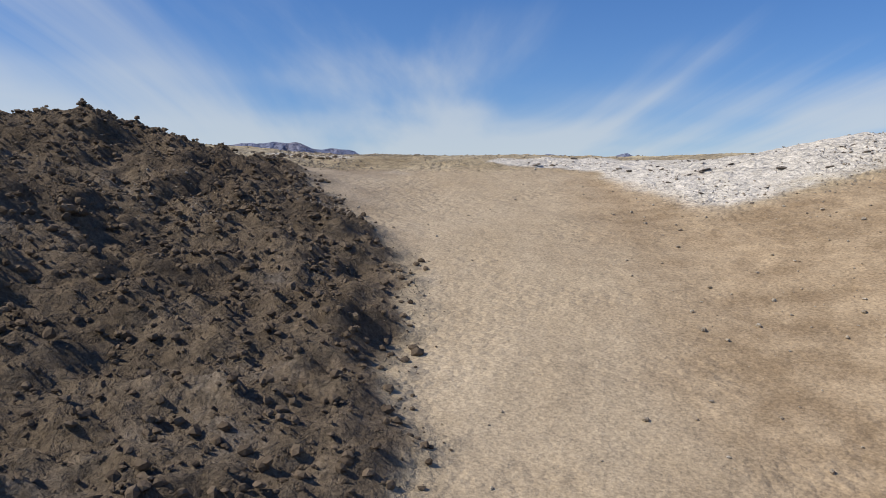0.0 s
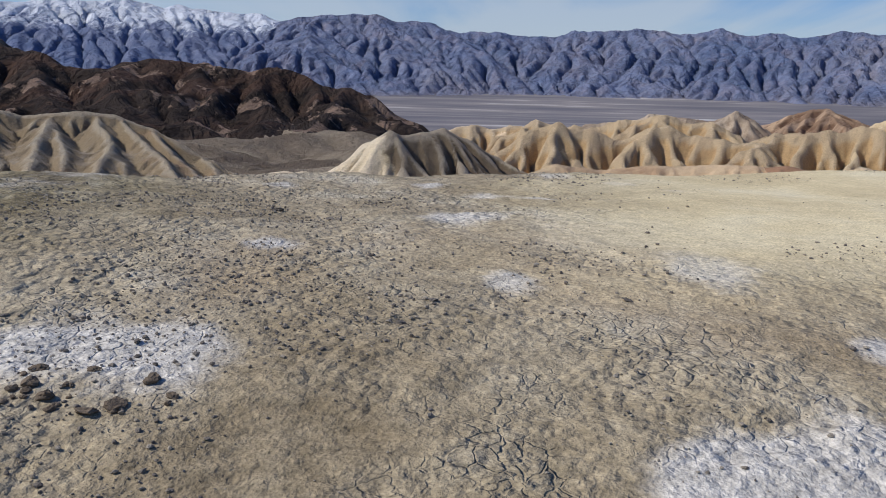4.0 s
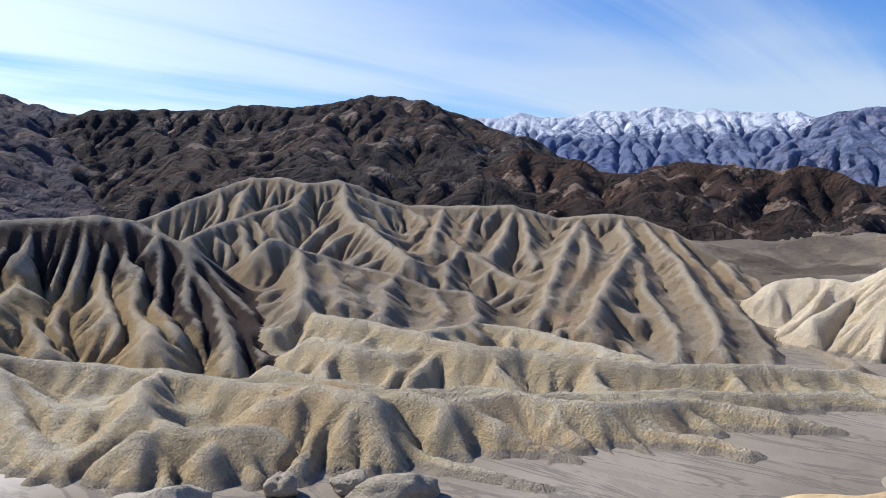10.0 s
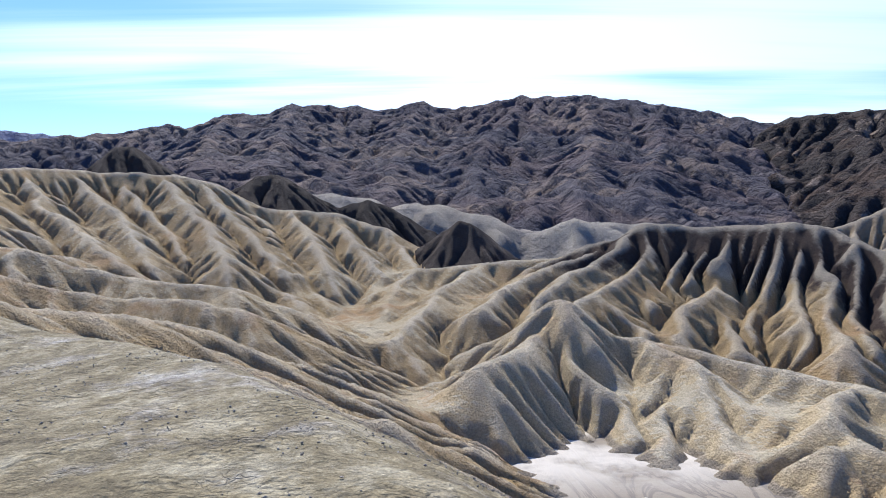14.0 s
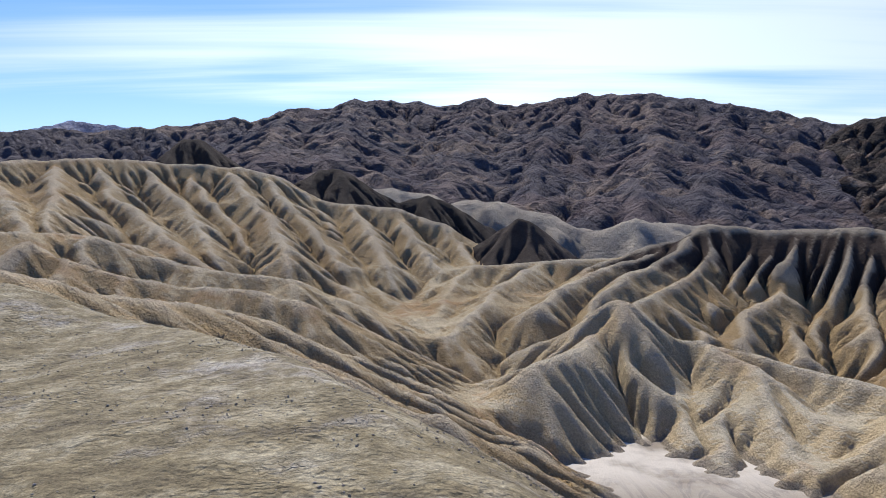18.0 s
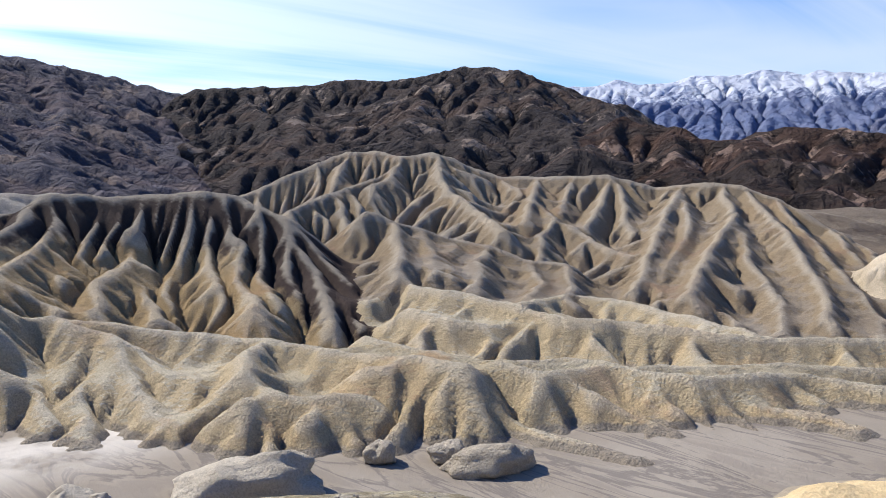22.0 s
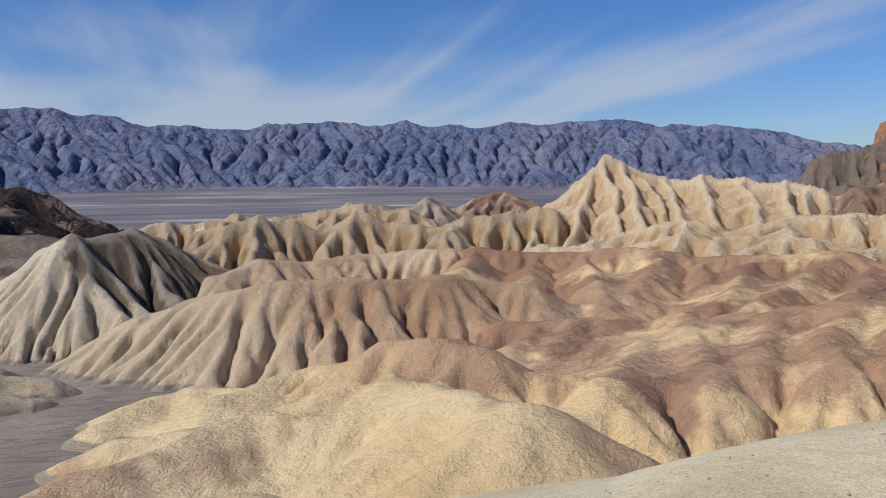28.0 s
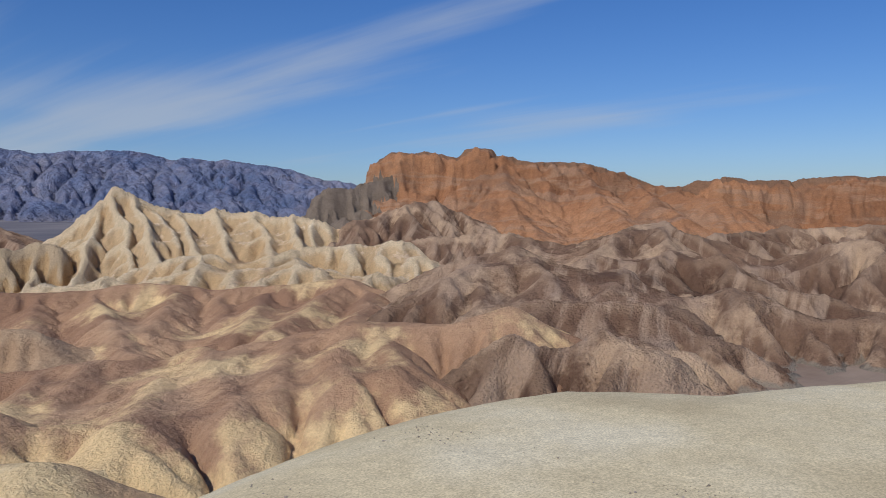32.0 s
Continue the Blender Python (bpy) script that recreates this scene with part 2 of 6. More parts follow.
M = {
    "tan": clay("tan_clay", (0.337, 0.244, 0.134), (0.443, 0.353, 0.215), (0.537, 0.462, 0.314), (0.360, 0.215, 0.095), 0.70, 26, patch_lo=0.52, patch_edge=0.09, raised=0.55, scarp=(0.375, 0.270, 0.137), grain=0.6),
    "grey": clay("grey_clay", (0.239, 0.190, 0.131), (0.317, 0.259, 0.188), (0.384, 0.333, 0.264), (0.278, 0.179, 0.105), 0.70, 40, patch_lo=0.52, patch_edge=0.09, raised=0.55, pale_crest=(0.484, 0.418, 0.316), scarp=(0.287, 0.217, 0.131), grain=0.6),
    "olive": clay("olive_clay", (0.373, 0.310, 0.201), (0.509, 0.436, 0.296), (0.638, 0.575, 0.429), (0.421, 0.267, 0.131), 0.70, 30, patch_lo=0.52, patch_edge=0.09, raised=0.5, scarp=(0.509, 0.392, 0.223), grain=0.65),
    "white": clay("white_clay", (0.548, 0.441, 0.295), (0.683, 0.569, 0.393), (0.770, 0.674, 0.517), (0.609, 0.469, 0.255), 0.4, 25, cap=(0.126, 0.091, 0.059), cap_amount=0.9, raised=0.3, pale_crest=(0.836, 0.731, 0.575)),
    "pink": clay("pink_clay", (0.366, 0.239, 0.142), (0.481, 0.330, 0.200), (0.593, 0.446, 0.286), (0.310, 0.178, 0.099), 0.6, 35, grain=0.32, relief=0.85, pop=0.5, raised=0.4, pale_crest=(0.607, 0.459, 0.285), zone=(30, -25, (0.558, 0.464, 0.307))),
    "rose": clay("rose_clay", (0.317, 0.185, 0.110), (0.425, 0.260, 0.154), (0.550, 0.367, 0.222), (0.792, 0.591, 0.309), 0.85, 42, patch_lo=0.5, grain=0.32, relief=0.85, pop=0.5,
                 band=(0.286, 0.164, 0.102), tilt=(62, 18, 0), band_size=16, zone=(60, -2, (0.718, 0.531, 0.295))),
    "yellow": clay("yellow_clay", (0.603, 0.435, 0.225), (0.730, 0.566, 0.318), (0.806, 0.660, 0.419), (0.394, 0.247, 0.150), 0.7, 38, patch_lo=0.52, grain=0.32, relief=0.85, pop=0.5),
    "cream": clay("cream_clay", (0.567, 0.404, 0.233), (0.752, 0.566, 0.352), (0.850, 0.707, 0.500), (0.476, 0.288, 0.161), 0.55, 30, scale=1.6, raised=0.4, pale_crest=(0.850, 0.742, 0.517), scarp=(0.569, 0.392, 0.207)),
    "lemon": clay("lemon_clay", (0.504, 0.357, 0.191), (0.710, 0.523, 0.305), (0.850, 0.687, 0.483), (0.360, 0.225, 0.127), 0.6, 26, scale=1.6, raised=0.4, scarp=(0.474, 0.311, 0.154)),
    "blush": clay("blush_clay", (0.310, 0.230, 0.163), (0.445, 0.348, 0.257), (0.555, 0.454, 0.340), (0.162, 0.107, 0.075), 0.6, 45, scale=2),
    "black": clay("black_lava", (0.04, 0.032, 0.027), (0.06, 0.047, 0.04), (0.09, 0.07, 0.058), scale=1.2),
    "brown": clay("brown_clay", (0.123, 0.070, 0.046), (0.194, 0.114, 0.073), (0.293, 0.182, 0.118), (0.671, 0.477, 0.307), 0.7, 34, patch_lo=0.515, scale=1.6, grain=0.3,
                  band=(0.549, 0.393, 0.270), tilt=(58, 38, 0), band_size=11, raised=0.3, pale_crest=(0.542, 0.378, 0.244)),
    "red": clay("red_rock", (0.345, 0.163, 0.082), (0.494, 0.241, 0.117), (0.608, 0.334, 0.181), (0.264, 0.152, 0.094), 0.5, 40, scale=2.5,
                band=(0.493, 0.304, 0.189), tilt=(10, -14, 0), band_size=13, cap=(0.271, 0.156, 0.093), cap_amount=0.85, relief=1.3),
    "greyrock": clay("grey_rock", (0.13, 0.095, 0.07), (0.21, 0.16, 0.118), (0.29, 0.23, 0.175), scale=2, relief=1.3),
    "mountain": clay("dark_mountain_rock", (0.037, 0.031, 0.031), (0.063, 0.052, 0.048), (0.100, 0.079, 0.068), (0.27, 0.215, 0.175), 0.85, 70, patch_lo=0.555, patch_edge=0.05, scale=3.5, relief=1.6, ridged=14,
                     band=(0.103, 0.070, 0.055), tilt=(40, 35, 0), band_size=60),
    "rust": clay("rust_mountain_rock", (0.027, 0.020, 0.017), (0.046, 0.034, 0.029), (0.083, 0.061, 0.050), (0.32, 0.225, 0.17), 0.85, 50, patch_lo=0.545, patch_edge=0.05, scale=2.6, relief=1.6, ridged=14,
                 band=(0.095, 0.055, 0.040), tilt=(40, 35, 0), band_size=40),
    # Bluish tones here are air haze put into the base colour.
    "far": clay("haze_tinted_mountain", (0.075, 0.071, 0.094), (0.11, 0.102, 0.122), (0.155, 0.135, 0.145), (0.250, 0.195, 0.165), 0.75, 150, patch_lo=0.53, patch_edge=0.07, scale=4.5, relief=1.6, ridged=14,
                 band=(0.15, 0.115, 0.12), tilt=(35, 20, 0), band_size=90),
    "fan": clay("fan_clay", (0.115, 0.085, 0.06), (0.185, 0.145, 0.105), (0.27, 0.22, 0.16), (0.36, 0.3, 0.22), 0.6, 60, scale=2.5),
    "pale": clay("pale_clay", (0.19, 0.165, 0.14), (0.28, 0.25, 0.21), (0.36, 0.33, 0.28), scale=2.5, raised=0.4),
}


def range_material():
    m = Mat("haze_tinted_range")
    # Blue of the distance haze is mixed straight into these rock tones.
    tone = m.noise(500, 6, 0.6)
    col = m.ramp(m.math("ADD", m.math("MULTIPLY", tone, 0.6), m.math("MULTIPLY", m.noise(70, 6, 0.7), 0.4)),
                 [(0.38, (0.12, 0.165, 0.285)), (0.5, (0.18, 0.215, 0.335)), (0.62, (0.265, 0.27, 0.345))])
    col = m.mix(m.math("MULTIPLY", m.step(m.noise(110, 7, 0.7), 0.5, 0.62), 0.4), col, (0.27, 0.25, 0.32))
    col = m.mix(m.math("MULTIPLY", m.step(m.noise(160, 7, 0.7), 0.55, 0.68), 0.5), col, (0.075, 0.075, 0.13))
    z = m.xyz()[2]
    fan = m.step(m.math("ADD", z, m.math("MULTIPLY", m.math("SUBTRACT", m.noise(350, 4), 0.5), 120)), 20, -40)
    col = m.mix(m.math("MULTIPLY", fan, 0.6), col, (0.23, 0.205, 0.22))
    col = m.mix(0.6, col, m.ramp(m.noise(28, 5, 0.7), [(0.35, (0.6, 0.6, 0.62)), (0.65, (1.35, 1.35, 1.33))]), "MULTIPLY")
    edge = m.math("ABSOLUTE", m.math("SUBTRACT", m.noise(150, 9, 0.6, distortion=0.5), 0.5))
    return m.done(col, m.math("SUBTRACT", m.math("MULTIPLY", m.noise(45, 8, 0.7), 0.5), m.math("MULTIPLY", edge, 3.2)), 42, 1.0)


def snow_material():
    m = Mat("haze_tinted_snowy_range")
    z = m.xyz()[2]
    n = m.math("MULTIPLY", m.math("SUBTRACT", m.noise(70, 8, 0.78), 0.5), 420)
    # Bare rock below the snow carries the haze blue in its colour.
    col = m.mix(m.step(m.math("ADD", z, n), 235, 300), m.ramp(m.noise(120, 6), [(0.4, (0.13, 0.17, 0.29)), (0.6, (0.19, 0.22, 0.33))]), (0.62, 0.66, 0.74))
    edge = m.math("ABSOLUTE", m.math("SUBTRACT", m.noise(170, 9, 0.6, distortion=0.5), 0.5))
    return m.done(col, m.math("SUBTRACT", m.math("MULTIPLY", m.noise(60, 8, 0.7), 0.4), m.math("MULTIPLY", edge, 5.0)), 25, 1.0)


def ground_material():
    """Valley floor: grey gravel wash with darker braids near, pale flats with salt far off."""
    m = Mat("wash_gravel")
    x, y, z = m.xyz()
    r = m.math("SQRT", m.math("ADD", m.math("MULTIPLY", x, x), m.math("MULTIPLY", y, y)))
    tone = m.noise(30, 6, 0.6)
    base = m.ramp(tone, [(0.35, (0.215, 0.18, 0.137)), (0.5, (0.285, 0.243, 0.187)), (0.65, (0.34, 0.295, 0.232))])
    braid = m.noise(9, 5, 0.6, v=m.mapping((0.22, 1, 1), (0, 0, -32)), distortion=1.2)
    base = m.mix(m.math("MULTIPLY", m.step(m.math("ABSOLUTE", m.math("SUBTRACT", braid, 0.5)), 0.045, 0.005), 0.65), base, (0.15, 0.13, 0.115))
    base = m.mix(m.math("MULTIPLY", m.step(braid, 0.56, 0.62), 0.5), base, (0.24, 0.205, 0.165))
    side = m.math("MULTIPLY", m.step(x, 40, 110), m.step(r, 900, 600))
    base = m.mix(m.math("MULTIPLY", side, 0.85), base, m.ramp(tone, [(0.35, (0.24, 0.165, 0.12)), (0.65, (0.38, 0.29, 0.215))]))
    white = m.math("MULTIPLY", m.step(x, -128, -150), m.step(r, 420, 300))
    white = m.math("MULTIPLY", white, m.step(m.noise(18, 4), 0.3, 0.5))
    base = m.mix(m.math("MULTIPLY", white, 0.9), base, (0.66, 0.61, 0.52))
    flat = m.ramp(m.noise(220, 5, 0.6, v=m.mapping((0.3, 1.3, 1))), [(0.35, (0.13, 0.125, 0.14)), (0.5, (0.19, 0.178, 0.185)), (0.58, (0.26, 0.235, 0.225)), (0.68, (0.52, 0.50, 0.48))])
    col = m.mix(m.step(r, 600, 1300), base, flat)
    return m.done(col, m.math("ADD", m.noise(0.8, 8, 0.7), m.math("MULTIPLY", braid, 2)), 0.3, 0.8)


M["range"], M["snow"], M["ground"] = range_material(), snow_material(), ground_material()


def hilltop_material():
    m = Mat("hilltop_crust")
    big = m.noise(3.2, 7, 0.62)
    mid = m.noise(0.7, 7, 0.65)
    fine = m.noise(0.09, 6, 0.7)
    col = m.ramp(m.math("ADD", m.math("MULTIPLY", big, 0.6), m.math("MULTIPLY", mid, 0.4)),
                 [(0.36, (0.235, 0.185, 0.115)), (0.46, (0.345, 0.285, 0.19)), (0.55, (0.43, 0.368, 0.262)), (0.63, (0.54, 0.487, 0.385))])
    col = m.mix(m.math("MULTIPLY", m.step(m.noise(5, 4), 0.55, 0.66), 0.35), col, (0.36, 0.25, 0.14))
    west = m.step(m.math("ADD", m.xyz()[0], m.math("MULTIPLY", m.math("SUBTRACT", big, 0.5), 4.0)), -2.2, -3.8)
    col = m.mix(m.math("MULTIPLY", west, 0.85), col, m.ramp(m.noise(0.5, 8, 0.72), [(0.36, (0.095, 0.076, 0.042)), (0.5, (0.225, 0.188, 0.108)), (0.64, (0.39, 0.35, 0.24))]))
    salt = m.math("ADD", m.math("MULTIPLY", m.noise(1.6, 8, 0.7), 0.74), m.math("ADD", m.math("MULTIPLY", m.attr("salt"), 0.24), m.math("MULTIPLY", west, 0.045)))
    col = m.mix(m.math("MULTIPLY", m.step(salt, 0.43, 0.6), 0.9), col, (0.6, 0.57, 0.52))
    col = m.mix(m.math("MULTIPLY", m.attr("path"), 0.9), col, m.ramp(m.noise(0.8, 7, 0.6, v=m.mapping((1, 0.3, 1))), [(0.35, (0.365, 0.29, 0.2)), (0.65, (0.42, 0.345, 0.25))]))
    left_side = m.math("MULTIPLY", m.step(m.math("ADD", m.xyz()[0], m.math("MULTIPLY", m.math("SUBTRACT", m.noise(0.9, 6, 0.65), 0.5), 2.0)), -0.1, -1.1), m.attr("path"))
    col = m.mix(m.math("MULTIPLY", left_side, 0.7), col, m.ramp(mid, [(0.4, (0.2, 0.158, 0.115)), (0.6, (0.32, 0.265, 0.2))]))
    worn_side = m.math("MULTIPLY", m.step(m.math("ADD", m.xyz()[0], m.math("MULTIPLY", m.noise(1.2, 6, 0.65, v=m.mapping((1, 0.4, 1))), 2.4)), 1.7, 2.9), m.attr("path"))
    col = m.mix(m.math("MULTIPLY", worn_side, 0.85), col, m.ramp(m.noise(0.35, 6, 0.65), [(0.38, (0.225, 0.16, 0.097)), (0.62, (0.37, 0.282, 0.185))]))
    dark = m.math("ADD", m.attr("dark"), m.math("MULTIPLY", m.math("SUBTRACT", m.noise(0.8, 7, 0.7), 0.5), 0.6))
    col = m.mix(m.math("MULTIPLY", m.step(dark, 0.35, 0.65), 0.9), col, m.ramp(mid, [(0.35, (0.1, 0.075, 0.054)), (0.6, (0.185, 0.143, 0.104)), (0.75, (0.29, 0.255, 0.22))]))
    col = m.mix(m.math("MULTIPLY", m.attr("pale"), 0.92), col, m.ramp(m.noise(2.2, 6), [(0.35, (0.54, 0.445, 0.265)), (0.5, (0.665, 0.565, 0.35)), (0.65, (0.735, 0.655, 0.45))]))
    even = m.math("MAXIMUM", m.attr("path"), m.attr("pale"))
    col = m.mix(m.math("SUBTRACT", 0.8, m.math("MULTIPLY", even, 0.5)), col, m.ramp(fine, [(0.3, (0.5, 0.5, 0.5)), (0.7, (1.3, 1.3, 1.3))]), "MULTIPLY")
    col = m.mix(0.55, col, m.ramp(m.noise(0.016, 3, 0.6), [(0.34, (0.55, 0.55, 0.55)), (0.5, (1.0, 1.0, 1.0)), (0.66, (1.4, 1.4, 1.4))]), "MULTIPLY")
    warped = m.N.new("ShaderNodeVectorMath")
    warped.operation = "ADD"
    shift = m.N.new("ShaderNodeTexNoise")
    shift.inputs["Scale"].default_value = 9.0
    m.L.new(m.pos, shift.inputs["Vector"])
    m.L.new(m.pos, warped.inputs[0])
    reach = m.N.new("ShaderNodeVectorMath")
    reach.operation = "SCALE"
    reach.inputs["Scale"].default_value = 0.12
    m.L.new(shift.outputs["Color"], reach.inputs[0])
    m.L.new(reach.outputs[0], warped.inputs[1])
    crack = m.math("MULTIPLY", m.step(m.voronoi(0.085, "DISTANCE_TO_EDGE", v=warped.outputs[0]), 0.09, 0.01), m.step(m.noise(0.8, 6, 0.65), 0.5, 0.62))
    crack = m.math("MULTIPLY", crack, m.math("SUBTRACT", 1.0, m.math("MAXIMUM", m.attr("dark"), m.math("MAXIMUM", m.attr("path"), m.attr("pale")))))
    col = m.mix(m.math("MULTIPLY", crack, 0.1), col, (0.13, 0.10, 0.075))
    crumbs = m.math("MULTIPLY", m.voronoi(0.06), m.step(m.noise(0.9, 4), 0.42, 0.6))
    h = m.math("ADD", m.math("MULTIPLY", m.noise(0.045, 4, 0.6), 0.45), m.math("MULTIPLY", m.noise(0.28, 5, 0.6), 1.2))
    h = m.math("SUBTRACT", h, m.math("MULTIPLY", crumbs, 0.5))
    h = m.math("MULTIPLY", h, m.math("SUBTRACT", 1.0, m.math("MULTIPLY", m.math("MAXIMUM", m.math("MULTIPLY", m.attr("path"), 0.6), m.math("MULTIPLY", m.attr("pale"), 0.9)), 1.0)))
    h = m.math("SUBTRACT", h, m.math("MULTIPLY", crack, 0.16))
    warp = m.math("ADD", m.math("MULTIPLY", m.attr("dark"), m.voronoi(0.13)), 0.0)
    h = m.math("SUBTRACT", h, m.math("MULTIPLY", warp, 1.3))
    h = m.math("ADD", h, m.math("MULTIPLY", m.attr("dark"), m.math("MULTIPLY", m.noise(0.16, 7, 0.75), 2.2)))
    return m.done(col, h, 0.055, 1.0)


M["hilltop"] = hilltop_material()

# ---- plan of the land ----
# Crest lines and spurs of every hill, in metres.
PLAN = {}


def ridge(hill, *line):
    """Adds a crest or spur line to a hill of the plan; the first is its main crest."""
    PLAN.setdefault(hill, []).append(list(line))


ridge("dark_hill", (-275, 52.8, -17.9), (-277, 66.1, -12.4), (-278, 76.5, -11.6), (-277, 87, -6.2), (-273, 101, -7.5), (-266, 116, -7.3), (-257, 127, -6.9), (-250, 135, -7.9), (-240, 139, -11.5), (-231, 142, -15.7), (-221, 144, -22.3), (-207, 144, -29.3), (-181, 141, -37.7))
ridge("dark_hill", (-278, 76.5, -12.3), (-265, 61.7, -15.8), (-253, 43.4, -19.7), (-238, 30.5, -23.6), (-225, 24.4, -26.2))
ridge("dark_hill", (-277, 85.5, -7.6), (-256, 63.4, -17.5), (-243, 50.1, -20.2), (-223, 37.7, -27.3))
ridge("dark_hill", (-276, 92.6, -8.6), (-250, 72.4, -20.4), (-221, 48.3, -27.0))
ridge("dark_hill", (-274, 99.7, -8.2), (-252, 84.1, -21.4), (-229, 62, -30.4), (-220, 53.4, -32.0))
ridge("dark_hill", (-271, 107, -8.4), (-250, 91.9, -21.8), (-240, 79.6, -26.1), (-228, 69, -31.0), (-216, 66.4, -33.5))
ridge("dark_hill", (-269, 111, -9.3), (-242, 97.5, -24.4), (-229, 83.9, -28.8), (-213, 76.2, -34.1))
ridge("dark_hill", (-266, 116, -9.5), (-240, 99.6, -27.2), (-224, 93.7, -32.9), (-208, 89.2, -37.3))
ridge("dark_hill", (-261, 122, -9.7), (-236, 106, -28.7), (-222, 98.4, -33.2), (-206, 92.4, -38.6))
ridge("dark_hill", (-255, 129, -9.9), (-227, 117, -26.2), (-211, 109, -30.5), (-190, 104, -38.7))
ridge("dark_hill", (-249, 134, -10.1), (-221, 121, -26.0), (-203, 112, -32.4), (-188, 106, -34.7))
ridge("dark_hill", (-243, 137, -13.0), (-217, 126, -27.4), (-200, 119, -32.8), (-186, 110, -37.1))
ridge("dark_hill", (-235, 140, -15.7), (-213, 135, -26.5), (-198, 126, -33.2), (-181, 119, -40.8))
ridge("dark_hill", (-227, 142, -19.7), (-206, 137, -28.7), (-178, 123, -38.6))
ridge("dark_hill", (-218, 143, -24.8), (-199, 139, -32.7), (-173, 129, -40.9))

ridge("front_spurs", (-202, 40.3, -22.1), (-201, 40.8, -28.4), (-199, 50.3, -30.6), (-195, 60, -30.9), (-191, 66.2, -32.4), (-186, 71.9, -34.1), (-173, 84.3, -35.6), (-163, 90.2, -36.2), (-157, 93.2, -36.0), (-146, 97.4, -36.6), (-136, 100, -37.1), (-120, 104, -35.1), (-110, 105, -34.9))
ridge("front_spurs", (-190, 61.6, -31.2), (-172, 68.3, -36.3), (-160, 71.1, -39.8), (-140, 77.3, -40.3), (-129, 80.1, -40.4), (-122, 80.2, -42.8))
ridge("front_spurs", (-202, 41, -22.2), (-206, 24, -32.7), (-209, -4.8, -45.0))
ridge("front_spurs", (-199, 47.5, -32.4), (-188, 41.8, -37.3), (-177, 32.7, -41.9), (-168, 25.7, -45.0))
ridge("front_spurs", (-196, 59.1, -31.9), (-173, 46.5, -41.2), (-163, 40, -45.0))
ridge("front_spurs", (-195, 59.7, -32.3), (-176, 59.2, -37.9), (-162, 55.5, -41.0), (-147, 49.3, -45.0))
ridge("front_spurs", (-179, 65.4, -33.8), (-161, 64.8, -39.5), (-147, 61.5, -42.9), (-133, 61.7, -45.0))
ridge("front_spurs", (-171, 17.9, -31.5), (-178, 12.4, -39.1), (-184, 7, -45.0))
ridge("front_spurs", (-171, 17.9, -31.5), (-174, 22.7, -45.0))
ridge("front_spurs", (-186, 84.6, -43.9), (-153, 75.6, -44.9), (-125, 65.3, -45.0))
ridge("front_spurs", (-201, 41.8, -28.4), (-171, 17.9, -31.5))
ridge("front_spurs", (-183, 64.4, -33.6), (-170, 60.4, -38.8), (-158, 60.7, -41.2), (-147, 57.6, -45.0))
ridge("front_spurs", (-183, 79.6, -40.8), (-167, 70, -43.4), (-154, 66.2, -43.7), (-140, 58.2, -45.0))
ridge("front_spurs", (-197, 55.1, -30.9), (-185, 53.4, -36.6), (-177, 48.9, -39.4), (-167, 37.9, -45.0))
ridge("front_spurs", (-177, 48.9, -39.4), (-148, 47.9, -45.0))
ridge("front_spurs", (-147, 75.1, -40.2), (-142, 72.2, -42.0), (-135, 70.1, -45.0))
ridge("front_spurs", (-157, 93.2, -36.2), (-149, 84, -36.2), (-138, 75.9, -36.6))
ridge("front_spurs", (-136, 100, -37.3), (-134, 94.8, -40.4), (-130, 90.8, -45.0))
ridge("front_spurs", (-120, 104, -35.3), (-120, 106, -39.9), (-117, 110, -45.0))
ridge("front_spurs", (-161, 91.1, -36.6), (-151, 93.9, -41.8), (-144, 94.6, -45.1))
ridge("front_spurs", (-146, 97.4, -36.8), (-136, 94.5, -40.6), (-126, 95.5, -42.1), (-115, 94.7, -45.0))

ridge("trail_ridge", (-135, -150, -6.5), (-158, -136, -7), (-179, -119, -4.5), (-188, -116, -3.9), (-199, -112, -4.2), (-216, -104, -4.9), (-228, -97.1, -6.4), (-243, -88.1, -10.7), (-259, -75.7, -15.0), (-271, -60.1, -18.2), (-281, -44.7, -19.8), (-287, -32.4, -21.7), (-289, -10.2, -22.2), (-288, 7.6, -20.3), (-285, 33.6, -18.5), (-281, 54.4, -17.5), (-276, 70.1, -13.4))
ridge("trail_ridge", (-62, -95, -8), (-72, -75, -8.2), (-79, -52.8, -3.3), (-89.9, -52.9, -4.8), (-102, -51.6, -7.4), (-118, -47.6, -10.9), (-132, -41.1, -13.8), (-142, -35.2, -16.8), (-150, -31.3, -21.4), (-156, -27.8, -26.1), (-166, -19.2, -29.4), (-172, -10.6, -33.3), (-180, 4.2, -40.8))
ridge("trail_ridge", (-188, -93.6, -5.5), (-188, -89.5, -10.0), (-190, -76.9, -13.4), (-192, -60.9, -16.9), (-191, -42.4, -17.9), (-189, -34.8, -20.1), (-181, -18.1, -32.9))
ridge("trail_ridge", (-216, -92, -6.0), (-217, -71.9, -12.8), (-216, -54.7, -16.1), (-215, -41, -17.1), (-213, -30.8, -21.3))
ridge("trail_ridge", (-281, -44.7, -19.8), (-257, -31.2, -24.2), (-230, -19.1, -30.5), (-205, -7.7, -35.2))
ridge("trail_ridge", (-271, -60.1, -18.2), (-230, -37, -26.6), (-195, -23.9, -31.6))
ridge("trail_ridge", (-287, -32.4, -21.7), (-250, -16.8, -27.6), (-210, -3, -34.2))
